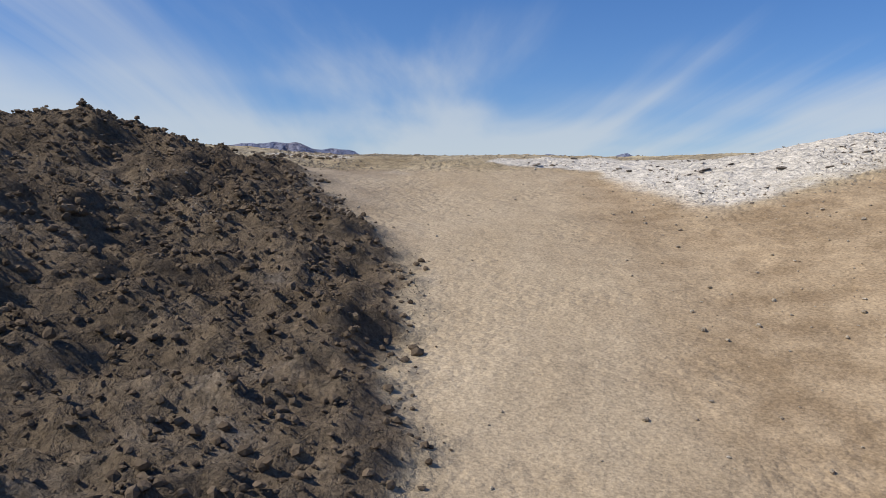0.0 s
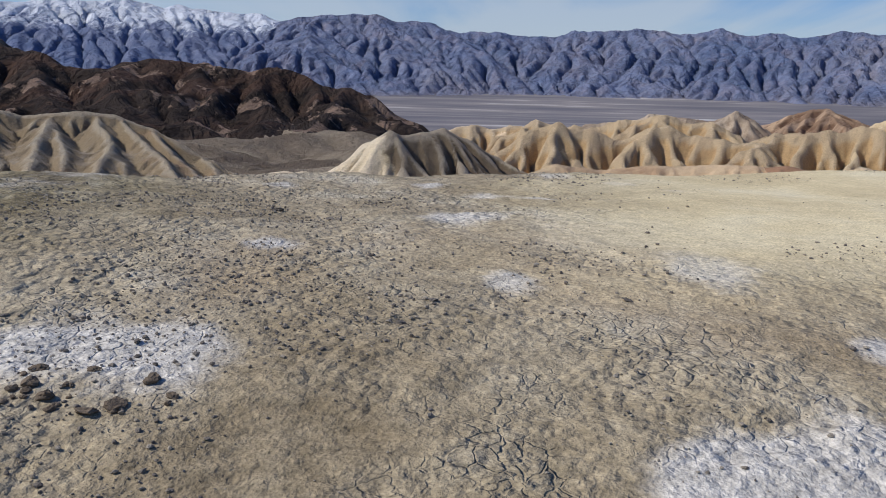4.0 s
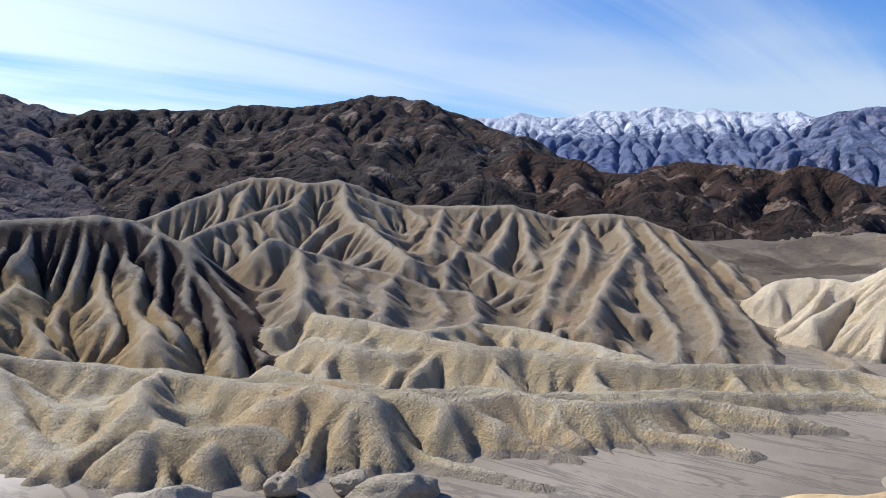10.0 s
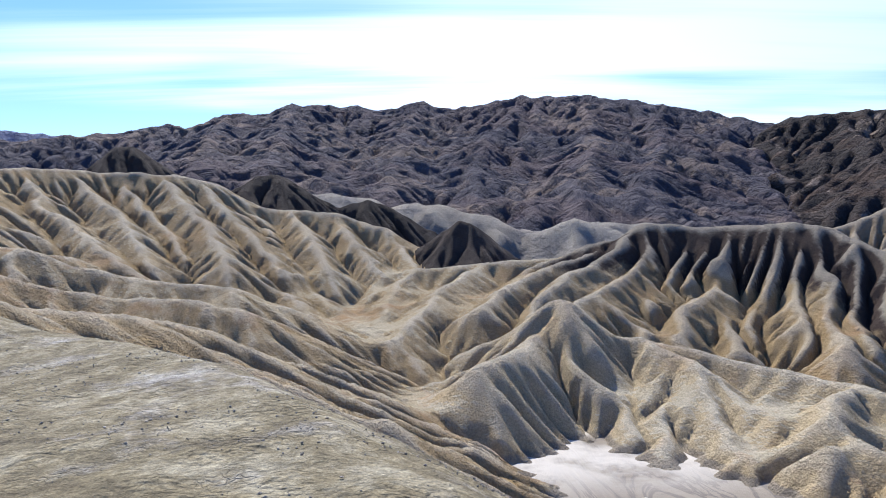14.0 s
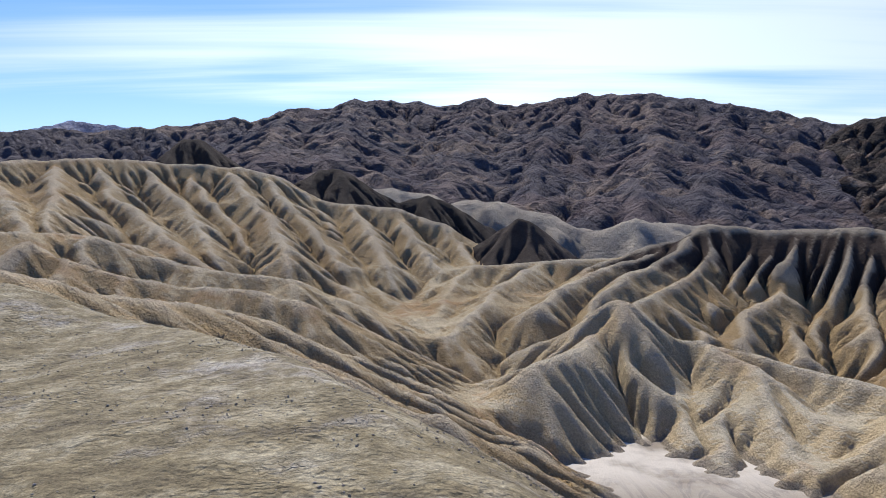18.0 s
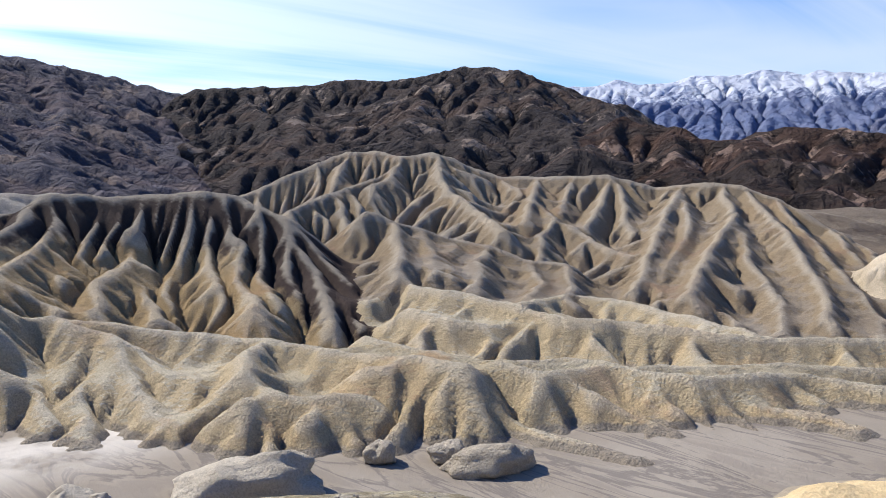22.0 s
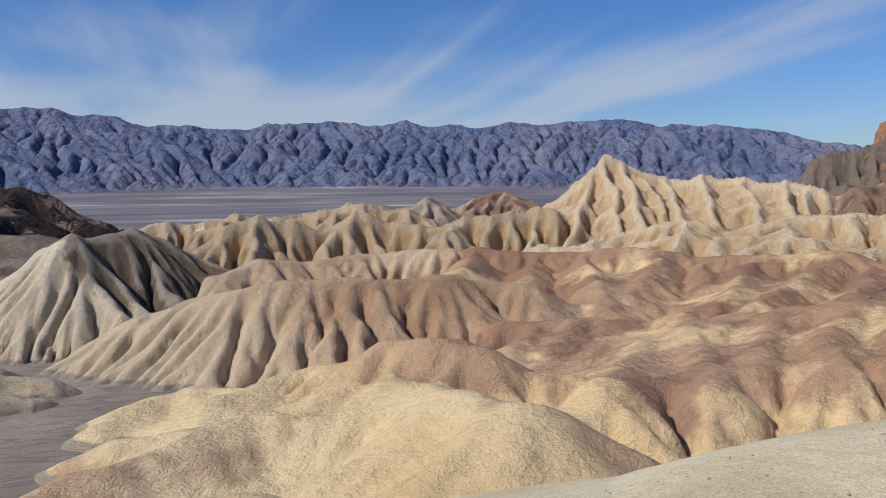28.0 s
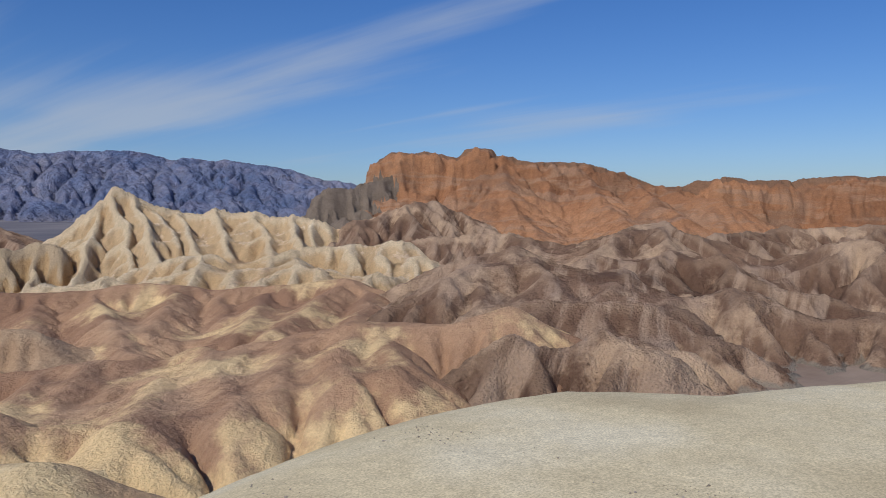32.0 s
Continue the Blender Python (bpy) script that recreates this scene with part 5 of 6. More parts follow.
# ---- the badlands below the viewpoint ----
land({
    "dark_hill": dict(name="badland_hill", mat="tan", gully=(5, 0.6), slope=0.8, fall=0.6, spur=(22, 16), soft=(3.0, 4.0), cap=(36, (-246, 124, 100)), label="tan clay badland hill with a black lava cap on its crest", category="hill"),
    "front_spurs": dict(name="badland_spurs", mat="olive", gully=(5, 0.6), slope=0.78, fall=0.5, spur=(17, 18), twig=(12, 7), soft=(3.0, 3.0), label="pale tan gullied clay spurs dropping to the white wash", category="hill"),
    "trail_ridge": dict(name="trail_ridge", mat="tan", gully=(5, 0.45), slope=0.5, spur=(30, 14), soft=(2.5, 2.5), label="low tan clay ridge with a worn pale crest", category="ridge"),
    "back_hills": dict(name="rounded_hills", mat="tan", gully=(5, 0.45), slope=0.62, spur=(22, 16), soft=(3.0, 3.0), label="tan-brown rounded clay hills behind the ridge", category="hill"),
    "black_knob": dict(name="lava_knob", mat="black", slope=0.8, spur=(12, 10), label="small black lava knob among clay hills", category="hill"),
    "black_knob_far": dict(name="lava_ridge", mat="black", slope=0.7, spur=(12, 12), label="black lava ridge above grey clay hills", category="hill"),
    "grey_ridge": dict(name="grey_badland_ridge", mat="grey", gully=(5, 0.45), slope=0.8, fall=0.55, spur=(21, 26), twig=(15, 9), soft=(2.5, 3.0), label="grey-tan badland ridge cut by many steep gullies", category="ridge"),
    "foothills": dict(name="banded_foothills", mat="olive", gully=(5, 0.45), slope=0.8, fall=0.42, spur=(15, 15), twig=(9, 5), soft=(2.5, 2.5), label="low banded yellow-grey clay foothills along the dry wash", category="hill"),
    "white_hill": dict(name="white_hill", mat="white", gully=(5, 0.45), slope=0.85, spur=(20, 12), soft=(2.0, 2.0), cap=(60, (-14, 314, 56)), label="whitish clay hill with a sharp crest and a shaded flank", category="hill"),
    "pink_hill": dict(name="pink_hill", mat="pink", gully=(8, 1.2), slope=0.62, spur=(40, 12), soft=(7.0, 5.0), round=1, label="broad rounded pink-brown clay hill with dark gullies", category="hill"),
    "tan_hills": dict(name="rose_hills", mat="rose", gully=(8, 1.2), slope=0.62, spur=(34, 14), soft=(6.0, 4.0), round=1, label="smooth rose and tan clay hills with a cream patch", category="hill"),
    "yellow_hill": dict(name="yellow_hill", mat="yellow", slope=0.5, spur=(22, 10), soft=(4.0, 4.0), round=3, label="low smooth golden yellow clay hill beside the wash", category="hill"),
}, PLAN, (-470, 260), (-260, 370), 1.0, 30, 0.022, 0.05, 3.2, 100, 0.0, 0.55, (18, 12), None, 1.15, (2.5, 2.5))

land({
    "yellow_badlands": dict(name="yellow_badlands", mat="lemon", gully=(4, 0.8), slope=0.7, hummocks=(38, 9), label="pale yellow jagged badlands beyond the pink hill", category="badlands"),
    "pink_badlands": dict(name="pinkish_badlands", mat="blush", slope=0.7, label="pinkish grey jagged badlands at the valley edge", category="badlands"),
    "brown_cone": dict(name="brown_cone_hill", mat="brown", slope=0.42, label="dark brown cone hill at the valley edge", category="hill"),
    "beacon": dict(name="rock_pinnacle", mat="cream", gully=(4, 0.9), slope=0.72, top=((0, 3, 8, 17), (0, 2, 11, 19)), spur=(22, 22), amp=0.3, hard=(0.2, 9), label="sharp pale clay pinnacle above gullied slopes", category="peak"),
    "cream_badlands": dict(name="cream_badlands", mat="cream", gully=(4, 0.9), slope=0.42, hummocks=(30, 9), label="cream coloured rounded badlands below the pinnacle", category="badlands"),
    "red_cliff": dict(name="red_cliff", mat="red", crag=(30, 8, 12), gully=(4, 0.8), slope=0.5, amp=0.25, top=((0, 14, 20, 44, 50, 56, 75), (0, 5, 34, 47, 48, 60, 67)), flute=(24, 14), hard=(0.85, 8.5), cap=(11, None), spur=(9999, 9), label="orange-red sandstone cliff wall with a flat top", category="cliff"),
    "grey_cliff": dict(name="grey_cliff", mat="greyrock", gully=(4, 0.8), slope=0.5, top=((0, 5, 12, 20), (0, 3, 22, 26)), flute=(13, 13), hard=(0.5, 9), spur=(9999, 9), label="grey-brown fluted cliff at the end of the red wall", category="cliff"),
    "red_slope": dict(name="red_slope", mat="red", slope=0.5, amp=0.6, spur=(24, 30), hard=(0.4, 9), label="orange-brown rock slope running down from the red cliff", category="slope"),
    "brown_hills": dict(name="striped_hills", mat="brown", gully=(4, 0.6), slope=0.42, spur=(24, 26), hummocks=(60, 7), label="dark brown hills with pale tilted stripes", category="hill"),
}, PLAN, (-190, 800), (50, 860), 1.8, 45, 0.03, 0.03, 4.5, 200, 0.0, 0.9, (20, 48), (12, 17), 2.0, (2.5, 4.5))

land({
    "dark_mountain": dict(name="dark_mountain", mat="mountain", slope=0.42, crag=(150, 9, 90), gully=(3, 0.5), label="dark brown rugged mountain with pale rock scars", category="mountain"),
    "brown_mountain": dict(name="rust_mountain", mat="rust", slope=0.45, crag=(110, 6, 70), gully=(3, 0.5), label="rust and dark brown rugged mountain ridge", category="mountain"),
    "fan_hills": dict(name="fan_hills", mat="fan", slope=0.16, spur=(40, 40), amp=0.4, label="low brown and grey clay hills at the mountain foot", category="hill"),
    "far_mountain": dict(name="far_dark_mountain", mat="far", slope=0.36, crag=(210, 12, 120), gully=(3, 0.5), label="long dark mountain wall tinted with haze", category="mountain"),
    "pale_badlands": dict(name="pale_badlands", mat="pale", slope=0.45, label="pale grey badlands at the foot of the dark mountain", category="badlands"),
}, PLAN, (-2300, -60), (-1500, 1300), 4.8, 45, 0.018, 0.015, 12.0, 300, 4.0, 1.3, (85, 150), (50, 60), 1.15, (2.0, 2.0))

land({
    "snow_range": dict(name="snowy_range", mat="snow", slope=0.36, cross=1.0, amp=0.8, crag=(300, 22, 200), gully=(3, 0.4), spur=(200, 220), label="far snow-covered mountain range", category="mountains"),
    "blue_range": dict(name="blue_range", mat="range", slope=0.36, cross=1.25, crag=(320, 24, 200), gully=(3, 0.5), label="far mountain range tinted haze blue across the valley", category="mountains"),
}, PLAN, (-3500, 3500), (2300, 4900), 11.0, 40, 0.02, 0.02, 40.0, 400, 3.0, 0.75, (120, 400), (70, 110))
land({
    "left_far_range": dict(name="far_blue_range", mat="range", slope=0.35, label="far mountain range tinted haze blue on the horizon", category="mountains"),
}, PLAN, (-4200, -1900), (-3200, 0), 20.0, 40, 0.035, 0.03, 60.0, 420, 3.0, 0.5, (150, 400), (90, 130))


# ---- ground ----
def steps_out(limits, fine, grow, centre=0.0, half=0.0):
    """Grid lines that are fine about the centre and widen outwards."""
    lo, hi = [], []
    v, s = 0.0, fine
    while v < limits[1] - centre:
        hi.append(v)
        s = fine if v < half else s * grow
        v += s
    hi.append(limits[1] - centre)
    v, s = 0.0, fine
    while v < centre - limits[0]:
        v += fine if v < half else s * grow
        s = s * grow if v >= half else fine
        lo.append(min(v, centre - limits[0]))
    return np.array(lo[::-1] and [-a for a in lo[::-1]] + hi) + centre


gx = steps_out((-4980, 4980), 2.5, 1.06, -60, 150)
gy = steps_out((-4980, 4980), 2.5, 1.06, 120, 150)
X, Y = np.meshgrid(gx, gy)
ground = mesh_grid("ground", gx, gy, base_height(X, Y) - 0.4, np.ones((len(gy) - 1, len(gx) - 1), bool), M["ground"])
tagged(ground, "grey gravel wash and pale flat desert valley floor", "ground", "", "structure")

# ---- the hilltop ----
EDGE_AZ = [-180, -120, -95, -80, -65, -55, -45, -35, -26, -12, 5, 33, 50, 79, 84, 92, 97, 104, 109, 117, 126, 150, 180]
EDGE_R = [40, 30, 15, 10.5, 8.3, 8.2, 7.1, 5.9, 4.9, 4.3, 3.7, 3.2, 3.8, 3.9, 4.6, 6.0, 7.5, 10.2, 13, 15.5, 20, 32, 40]


CLIMB_Y = [-60, -30, -15, -12, -10, -8, -6, -4, -2, 0, 4, 60]
CLIMB_Z = [-6, -4.4, -2.75, -2.25, -1.72, -1.08, -0.58, -0.2, -0.02, 0, -0.05, -0.05]


def hilltop_height(x, y):
    """The knoll of the viewpoint: a flat top, a trough of a path that climbs to it, and sides that fall to the wash."""
    r, az = np.hypot(x, y), np.degrees(np.arctan2(-x, y))
    edge = np.interp(az, EDGE_AZ, EDGE_R)
    over = np.maximum(r - edge + 1.5, 0)
    z = -0.52 * (np.sqrt(over * over + 9) - 3)
    z = z + (1 - 0.8 * smooth(-8, -16, x)) * sum(np.interp(y + d, CLIMB_Y, CLIMB_Z) for d in (-0.8, -0.4, 0, 0.4, 0.8)) / 5
    z = z + 0.62 * smooth(-0.1, -3.6, x) * smooth(-4.3, -7.6, y) + 0.12 * smooth(-1, -4, x)
    return z + 0.5 * smooth(1.2, 4.2, x) * smooth(-3.8, -6.6, y)


SALT = [(1.02, -2.1, 0.31, 0.6, 1.1), (-0.08, -2.42, 0.2, 0.25, 1.1), (-1.44, -3.6, 0.42, 0.36, 1.1), (-2.04, -3.72, 0.2, 0.27, 1.0), (0.65, -4.4, 0.32, 0.28, 1.1),
        (1.5, -3.2, 0.16, 0.2, 1.1), (-1.55, -1.9, 0.25, 0.2, 1.0), (1.78, 0.35, 0.37, 0.35, 0.9), (-0.57, -0.5, 0.3, 0.25, 0.9), (1.45, -4.5, 0.36, 0.45, 1.1),
        (-0.62, -5.2, 0.24, 0.14, 1.0), (-0.98, -5.6, 0.12, 0.14, 1.0), (0.29, 2.5, 0.23, 0.25, 1.1), (0.9, 2.0, 0.21, 0.16, 1.1), (-0.34, 0.66, 0.26, 0.23, 1.1),
        (0.1, 0.6, 0.2, 0.1, 1.0), (-0.92, 1.15, 0.18, 0.2, 1.1), (1.43, 1.5, 0.2, 0.13, 1.0), (-2.2, 0.5, 0.2, 0.16, 1.0)]


def hilltop_masks(x, y):
    wob = value_noise(x, y, 1.3, 43, 5, 0.6) * 0.9
    wide = value_noise(x, y, 4.5, 47, 4, 0.55) * 5.0
    dark = smooth(-9.0, -6.0, x + wide) * smooth(-5.0, -6.4, y + wob + wide * 0.6 * smooth(-3.0, -5.0, x)) * smooth(0.0, -0.7, x + wob * 0.8 + np.interp(y, [-9.0, -8.2, -7.2, -5.7], [-0.1, 0.1, 0.5, 1.1]))
    strip = smooth(-7.8, -7.1, y + wob * 0.8 + np.maximum(1.4 - x, 0) * -0.8) * smooth(-3.6, -4.3, y + wob) * smooth(-0.25, 0.25, x + wob * 0.5 - np.interp(y, [-7.6, -6.2, -5.2, -4.4], [1.8, 1.5, 1.2, 0.5]))
    path = smooth(-5.0, -3.2, x + wob) * smooth(-4.6, -5.4, y + wob * 0.7) * (1 - dark) * (1 - strip)
    salt = 0.95 * strip * (1 - 0.75 * smooth(6.0, 9.0, x + wide))
    for cx, cy, ax, ay, w in SALT:
        salt = salt + w * np.exp(-((x - cx) / ax) ** 2 - ((y - cy) / ay) ** 2)
    pale = smooth(-1.2, 1.6, x + wob * 1.4) * smooth(-3.2, -0.8, y + wob)
    return dark, path, salt, pale


hx = steps_out((-150, 150), 0.045, 1.035, 0.0, 3.6)
hy = steps_out((-120, 150), 0.045, 1.035, -5.0, 9.0)
def hilltop_surface(x, y):
    """The knoll with its lumps, crust and cracks."""
    dark, path, salt, pale = hilltop_masks(x, y)
    lump = value_noise(x, y, 0.9, 51, 6, 0.62)
    grit = value_noise(x, y, 0.22, 61, 4, 0.7)
    h = hilltop_height(x, y)
    h = h + lump * (0.07 + 0.27 * dark) * (1 - 0.5 * path) * (1 - 0.6 * pale) + np.abs(grit) * (0.032 + 0.15 * dark + 0.02 * np.minimum(salt, 1)) * (1 - 0.8 * path) * (1 - 0.8 * pale)
    return h + value_noise(x, y, 6, 71, 3) * 0.15


X, Y = np.meshgrid(hx, hy)
dark, path, salt, pale = hilltop_masks(X, Y)
H = hilltop_surface(X, Y)
R = np.hypot(X, Y)
keep = (H > base_height(X, Y) - 3)
keep = keep[:-1, :-1] & (R[:-1, :-1] < 148)
hilltop = mesh_grid("hilltop_ground", hx, hy, H, keep, M["hilltop"], {"dark": dark, "path": path, "salt": salt, "pale": pale})
tagged(hilltop, "dry crusted clay hilltop with white salt patches and a trodden path", "ground", "", "structure")


# ---- loose stones and clods ----
def stone_material(name, low, high):
    m = Mat(name)
    n = m.N.new("ShaderNodeObjectInfo")
    isl = m.geo.outputs["Random Per Island"]
    tone = m.math("MULTIPLY", m.math("ADD", isl, n.outputs["Random"]), 0.5)
    col = m.mix(tone, low, high)
    col = m.mix(0.45, col, m.ramp(m.noise(0.03, 5, 0.7), [(0.3, (0.5, 0.5, 0.5)), (0.7, (1.3, 1.3, 1.3))]), "MULTIPLY")
    return m.done(col, m.noise(0.02, 6, 0.7), 0.012, 1.0)


M["clod"] = stone_material("dark_clod", (0.1, 0.075, 0.054), (0.235, 0.185, 0.135))
M["pebble"] = stone_material("pebble_grey", (0.22, 0.185, 0.145), (0.5, 0.45, 0.37))
M["pale_pebble"] = stone_material("pebble_pale", (0.28, 0.23, 0.17), (0.58, 0.53, 0.45))
M["block"] = clay("grey_block", (0.42, 0.36, 0.27), (0.54, 0.47, 0.36), (0.63, 0.56, 0.44), scale=0.8)


def rock_shape(seed, level, rough, flat=0.75):
    """A rough angular lump, about 1 across."""
    rng = random.Random(seed)
    bm = bmesh.new()
    bmesh.ops.create_icosphere(bm, subdivisions=level, radius=0.5)
    shift = Vector((rng.uniform(0, 90), rng.uniform(0, 90), rng.uniform(0, 90)))
    cuts = [(Vector((rng.uniform(-1, 1), rng.uniform(-1, 1), rng.uniform(-1, 1))).normalized(), rng.uniform(0.36, 0.46)) for _ in range(4)]
    for v in bm.verts:
        p = v.co.copy()
        p *= 1 + rough * noise.noise(p * 2.2 + shift) + rough * 0.6 * noise.noise(p * 5.5 + shift)
        for n, d in cuts:
            over = p.dot(n) - d
            if over > 0:
                p -= n * over * 0.9
        p.z *= flat
        v.co = p
    return bm


def rock_mesh(name, seed, level, rough, mat, flat=0.75):
    bm = rock_shape(seed, level, rough, flat)
    me = bpy.data.meshes.new(name)
    bm.to_mesh(me)
    bm.free()
    me.materials.append(mat)
    return me


def scatter(name, mat, spots, label, category, seed):
    """Countless small stones in one mesh: each a turned, squeezed copy of a few lumps."""
    rng = np.random.RandomState(seed)
    g = (1 + 5 ** 0.5) / 2
    ico = np.array([(a * p, b * p, c * p) for a, b, c, p in [(-1, g, 0, 1), (1, g, 0, 1), (-1, -g, 0, 1), (1, -g, 0, 1), (0, -1, g, 1), (0, 1, g, 1), (0, -1, -g, 1), (0, 1, -g, 1), (g, 0, -1, 1), (g, 0, 1, 1), (-g, 0, -1, 1), (-g, 0, 1, 1)]])
    faces = np.array([(0, 11, 5), (0, 5, 1), (0, 1, 7), (0, 7, 10), (0, 10, 11), (1, 5, 9), (5, 11, 4), (11, 10, 2), (10, 7, 6), (7, 1, 8),
                      (3, 9, 4), (3, 4, 2), (3, 2, 6), (3, 6, 8), (3, 8, 9), (4, 9, 5), (2, 4, 11), (6, 2, 10), (8, 6, 7), (9, 8, 1)])
    shapes = [(ico / np.linalg.norm(ico[0]) * 0.5 * rng.uniform(0.65, 1.2, (12, 1)) * (1, 1, 0.75), faces) for k in range(12)]
    co, tri, at = [], [], 0
    for x, y, z, size in spots:
        v, f = shapes[rng.randint(12)]
        a = rng.uniform(0, 6.283)
        c, s = math.cos(a), math.sin(a)
        p = v * (size * rng.uniform(0.7, 1.3, 3))
        p = np.stack([p[:, 0] * c - p[:, 1] * s + x, p[:, 0] * s + p[:, 1] * c + y, p[:, 2] + z + size * 0.18], 1)
        co.append(p)
        tri.append(f + at)
        at += len(v)
    me = bpy.data.meshes.new(name)
    me.from_pydata(np.concatenate(co).tolist(), [], np.concatenate(tri).tolist())
    me.materials.append(mat)
    ob = new(name, me)
    tagged(ob, label, category, "", "stuff")
    return ob


def spots_on_hill(n, seed, x0, x1, y0, y1, small, large, weight):
    rng = np.random.RandomState(seed)
    x, y = rng.uniform(x0, x1, n), rng.uniform(y0, y1, n)
    ok = rng.rand(n) < weight(x, y)
    x, y = x[ok], y[ok]
    size = small * (large / small) ** (rng.rand(len(x)) ** 2.6)
    return list(zip(x, y, hilltop_surface(x, y), size))


scatter("rubble", M["clod"], spots_on_hill(36000, 3, -5.0, 0.4, -14.2, -5.0, 0.009, 0.065, lambda x, y: np.clip(hilltop_masks(x, y)[0], 0, 1)),
        "dark crumbly clay rubble on the bank beside the path", "rubble", 3)
def gravel_weight(x, y):
    dark, path, salt, pale = hilltop_masks(x, y)
    return (1 - 0.93 * path) * (1 - 0.6 * pale) * np.clip(0.18 + 3.2 * value_noise(x, y, 1.5, 81, 4, 0.6), 0.03, 1)


scatter("gravel", M["pebble"], spots_on_hill(70000, 5, -4.5, 4.5, -8.5, 4.5, 0.006, 0.027, gravel_weight), "small grey stones and crumbs strewn over the dry hilltop", "gravel", 5)
scatter("crust_flakes", M["pebble"], spots_on_hill(30000, 6, -14, -1, -9, 5.5, 0.008, 0.028, lambda x, y: gravel_weight(x, y) * smooth(-2.5, -5, x)), "grey crust flakes lying on the hilltop", "gravel", 6)
scatter("pebbles", M["pale_pebble"], spots_on_hill(9000, 9, -1.5, 5.5, -14.0, -4.8, 0.005, 0.034, lambda x, y: np.clip(hilltop_masks(x, y)[1], 0, 1) * (0.12 + 0.5 * smooth(0.6, 2.5, x))), "pale pebbles strewn over the trodden path", "pebbles", 9)
clods = [rock_mesh("clod", 40 + k, 3, 0.55, M["clod"]) for k in range(9)]
rng = np.random.RandomState(77)
for k, (x, y, z, size) in enumerate(spots_on_hill(420, 8, -4.8, 0.4, -14.0, -5.3, 0.035, 0.1, lambda x, y: np.clip(hilltop_masks(x, y)[0] * 1.2 - 0.2, 0, 1))[:120]):
    ob = new("clod", clods[k % 9])
    ob.matrix_world = pose(x, y, z + size * 0.12, rng.uniform(-25, 25), rng.uniform(-25, 25), rng.uniform(0, 360)) @ Matrix.Diagonal((size * rng.uniform(0.8, 1.4), size * rng.uniform(0.8, 1.2), size * rng.uniform(0.7, 1.0), 1))
    tagged(ob, "rough dark brown clay clod lying on the bank", "clod", "clods on the bank")


def place_clods(name, shapes, spots, tall, label, category, group, seed):
    rng = np.random.RandomState(seed)
    for k, (x, y, z, size) in enumerate(spots):
        ob = new(name, shapes[k % len(shapes)])
        ob.matrix_world = pose(x, y, z + size * 0.1, rng.uniform(-18, 18), rng.uniform(-18, 18), rng.uniform(0, 360)) @ Matrix.Diagonal((size * rng.uniform(0.8, 1.5), size * rng.uniform(0.8, 1.2), size * tall * rng.uniform(0.7, 1.2), 1))
        tagged(ob, label, category, group)


def heap(cx, cy, rx, ry):
    return lambda x, y: np.exp(-((x - cx) / rx) ** 2 - ((y - cy) / ry) ** 2)


M["plate"] = stone_material("dark_crust", (0.07, 0.06, 0.05), (0.24, 0.21, 0.18))
plates = [rock_mesh("crust_plate", 90 + k, 3, 0.6, M["plate"], 0.6) for k in range(5)]
place_clods("crust_plate", plates, spots_on_hill(1500, 21, 0.8, 5.5, -7.6, -3.8, 0.03, 0.085, lambda x, y: 0.12 * np.clip(hilltop_masks(x, y)[2], 0, 1))[:80], 0.55,
            "dark broken plate of crust on the white salt strip", "crust plate", "crust plates on the salt", 22)
place_clods("earth_clod", clods, spots_on_hill(260, 23, -3.0, -1.0, -4.9, -3.4, 0.025, 0.085, heap(-1.9, -4.1, 0.35, 0.2))[:45], 0.8,
            "dark earth clod in a small heap on the hilltop", "clod", "clods heaped on the hilltop", 24)
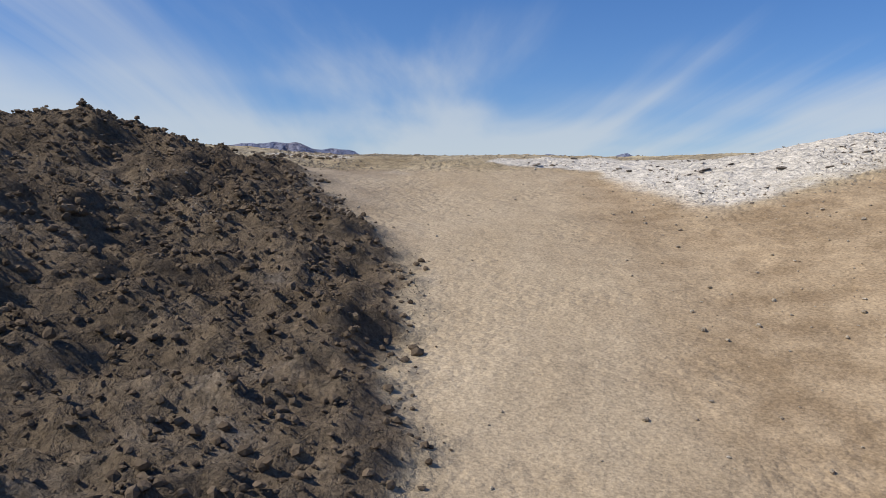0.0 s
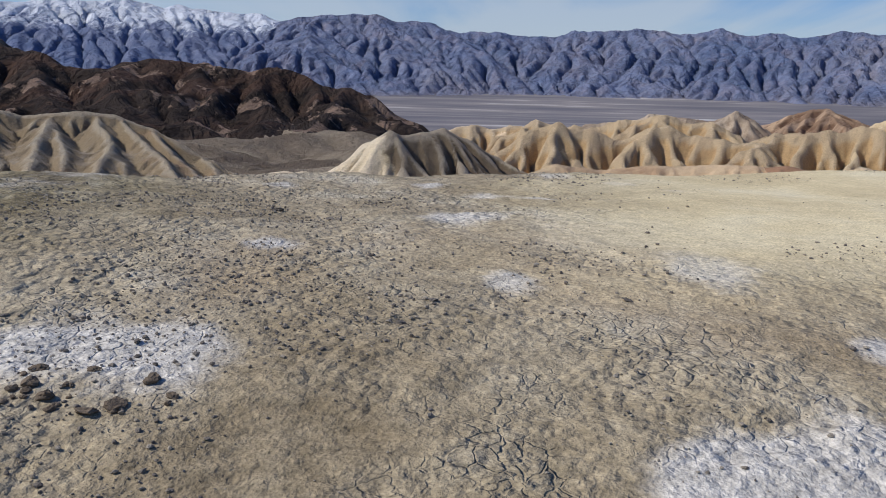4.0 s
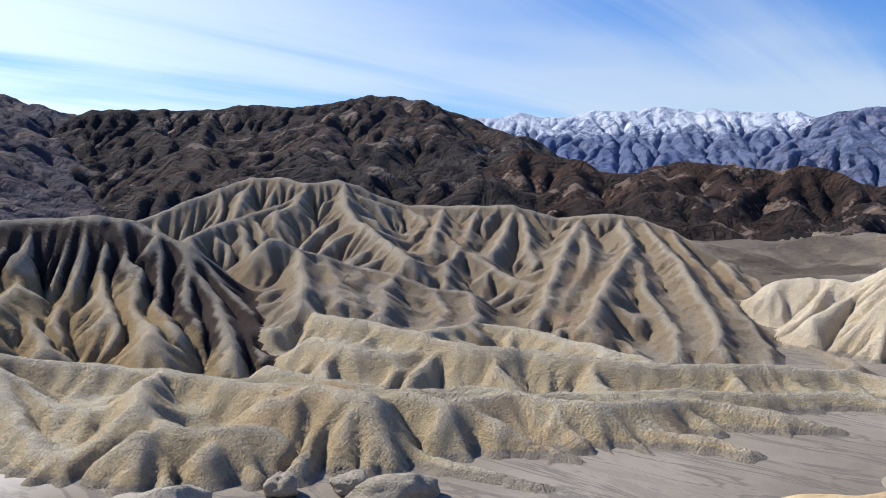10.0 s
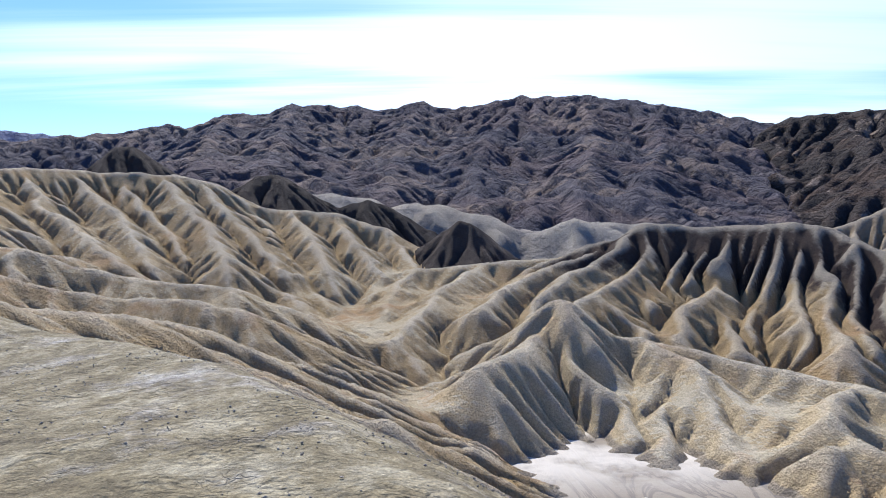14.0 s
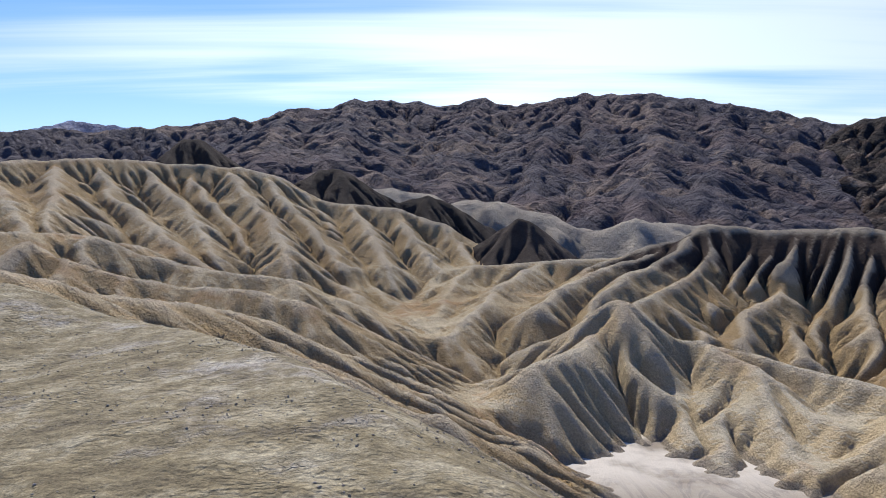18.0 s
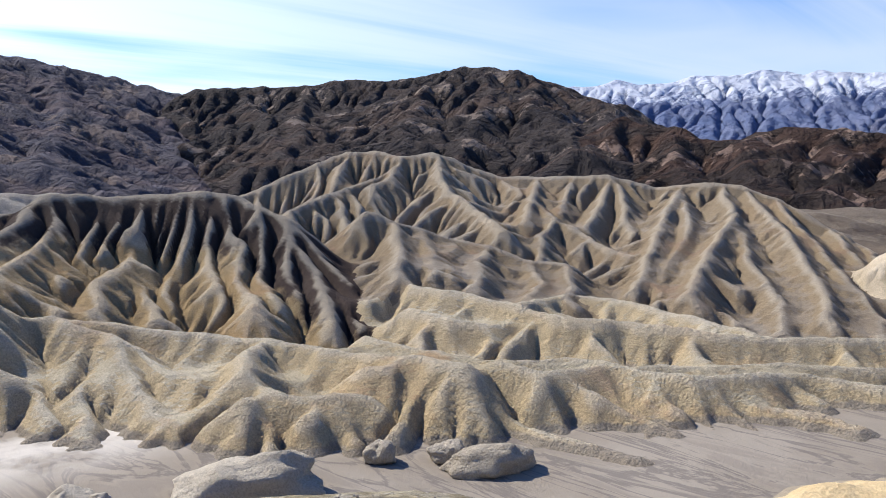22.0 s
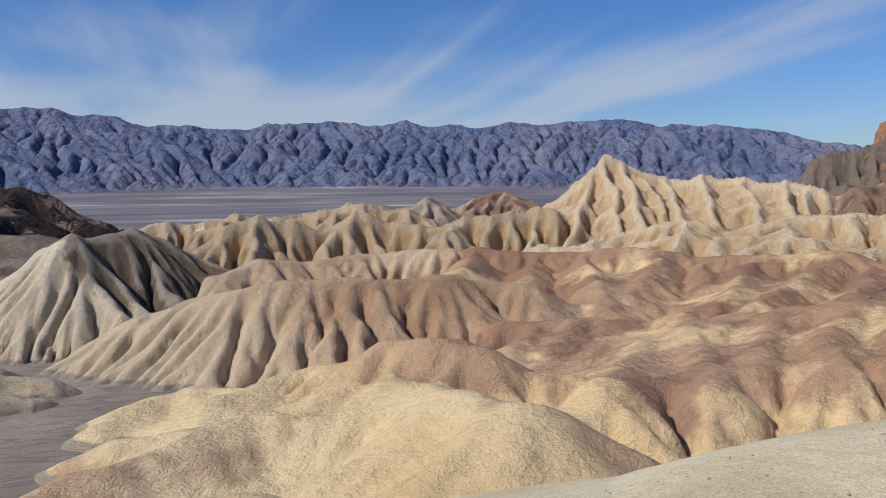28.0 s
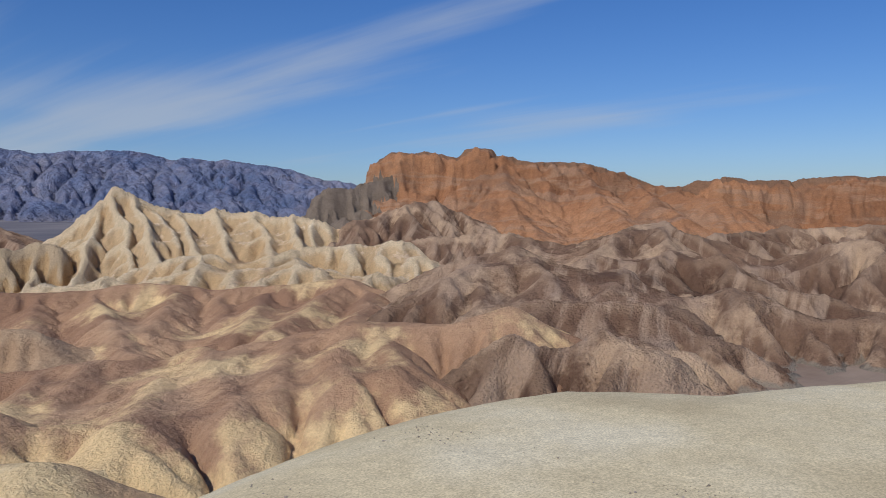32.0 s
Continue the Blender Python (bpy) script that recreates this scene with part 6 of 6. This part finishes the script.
place_clods("earth_clod", clods, spots_on_hill(160, 25, -2.4, -0.9, -4.6, -3.3, 0.025, 0.075, heap(-1.55, -3.95, 0.25, 0.2))[:25], 0.8,
            "dark earth clod in a small heap on the hilltop", "clod", "clods heaped on the hilltop", 26)
place_clods("flat_stone", plates, spots_on_hill(900, 27, -3, 3, -6, 3, 0.03, 0.09, lambda x, y: 0.1 * gravel_weight(x, y))[:40], 0.6,
            "flat grey-brown stone lying on the crust", "stone", "stones on the hilltop", 28)

scatter("crumbs", M["plate"], spots_on_hill(26000, 31, -3.6, 3.4, -6.2, 2.5, 0.007, 0.03, lambda x, y: gravel_weight(x, y) * (1 - hilltop_masks(x, y)[1]) * 0.8),
        "dark grey crust crumbs strewn over the dry hilltop", "gravel", 31)

# ---- blocks and a cone of clay in the wash ----
def clay_block(x, y, z, size, turn, seed, label):
    bm = rock_shape(seed, 4, 0.35, 1.0)
    for v in bm.verts:
        if v.co.z < -0.1:
            v.co.z = -0.1 + (v.co.z + 0.1) * 0.2
        v.co += Vector((noise.noise(v.co * 9 + Vector((seed, 0, 0))), noise.noise(v.co * 9 + Vector((0, seed, 0))), noise.noise(v.co * 9))) * 0.03
    me = bpy.data.meshes.new("clay_block")
    bm.to_mesh(me)
    bm.free()
    me.polygons.foreach_set("use_smooth", np.ones(len(me.polygons), bool))
    me.materials.append(M["block"])
    ob = new("clay_block", me)
    ob.matrix_world = pose(x, y, z, 0, 0, turn) @ Matrix.Diagonal((*size, 1))
    return tagged(ob, label, "rock", "clay blocks in the wash")


clay_block(-107, 57, -46.3, (23, 12, 11), 62, 7, "weathered grey clay block at the edge of the wash")
clay_block(-89, 91, -46.3, (14, 9, 8), 50, 11, "weathered grey clay block at the edge of the wash")
clay_block(-104.0, 80.5, -46.3, (6, 5, 5), 20, 13, "weathered grey clay block at the edge of the wash")
clay_block(-121.2, 37.5, -46.3, (8, 6, 4.5), 80, 17, "weathered grey clay block at the edge of the wash")
clay_block(-97.0, 88.7, -46.3, (6, 6, 5), 10, 19, "weathered grey clay block at the edge of the wash")
clay_block(-119.0, 41.0, -46.3, (3, 3, 2.5), 0, 23, "weathered grey clay block at the edge of the wash")
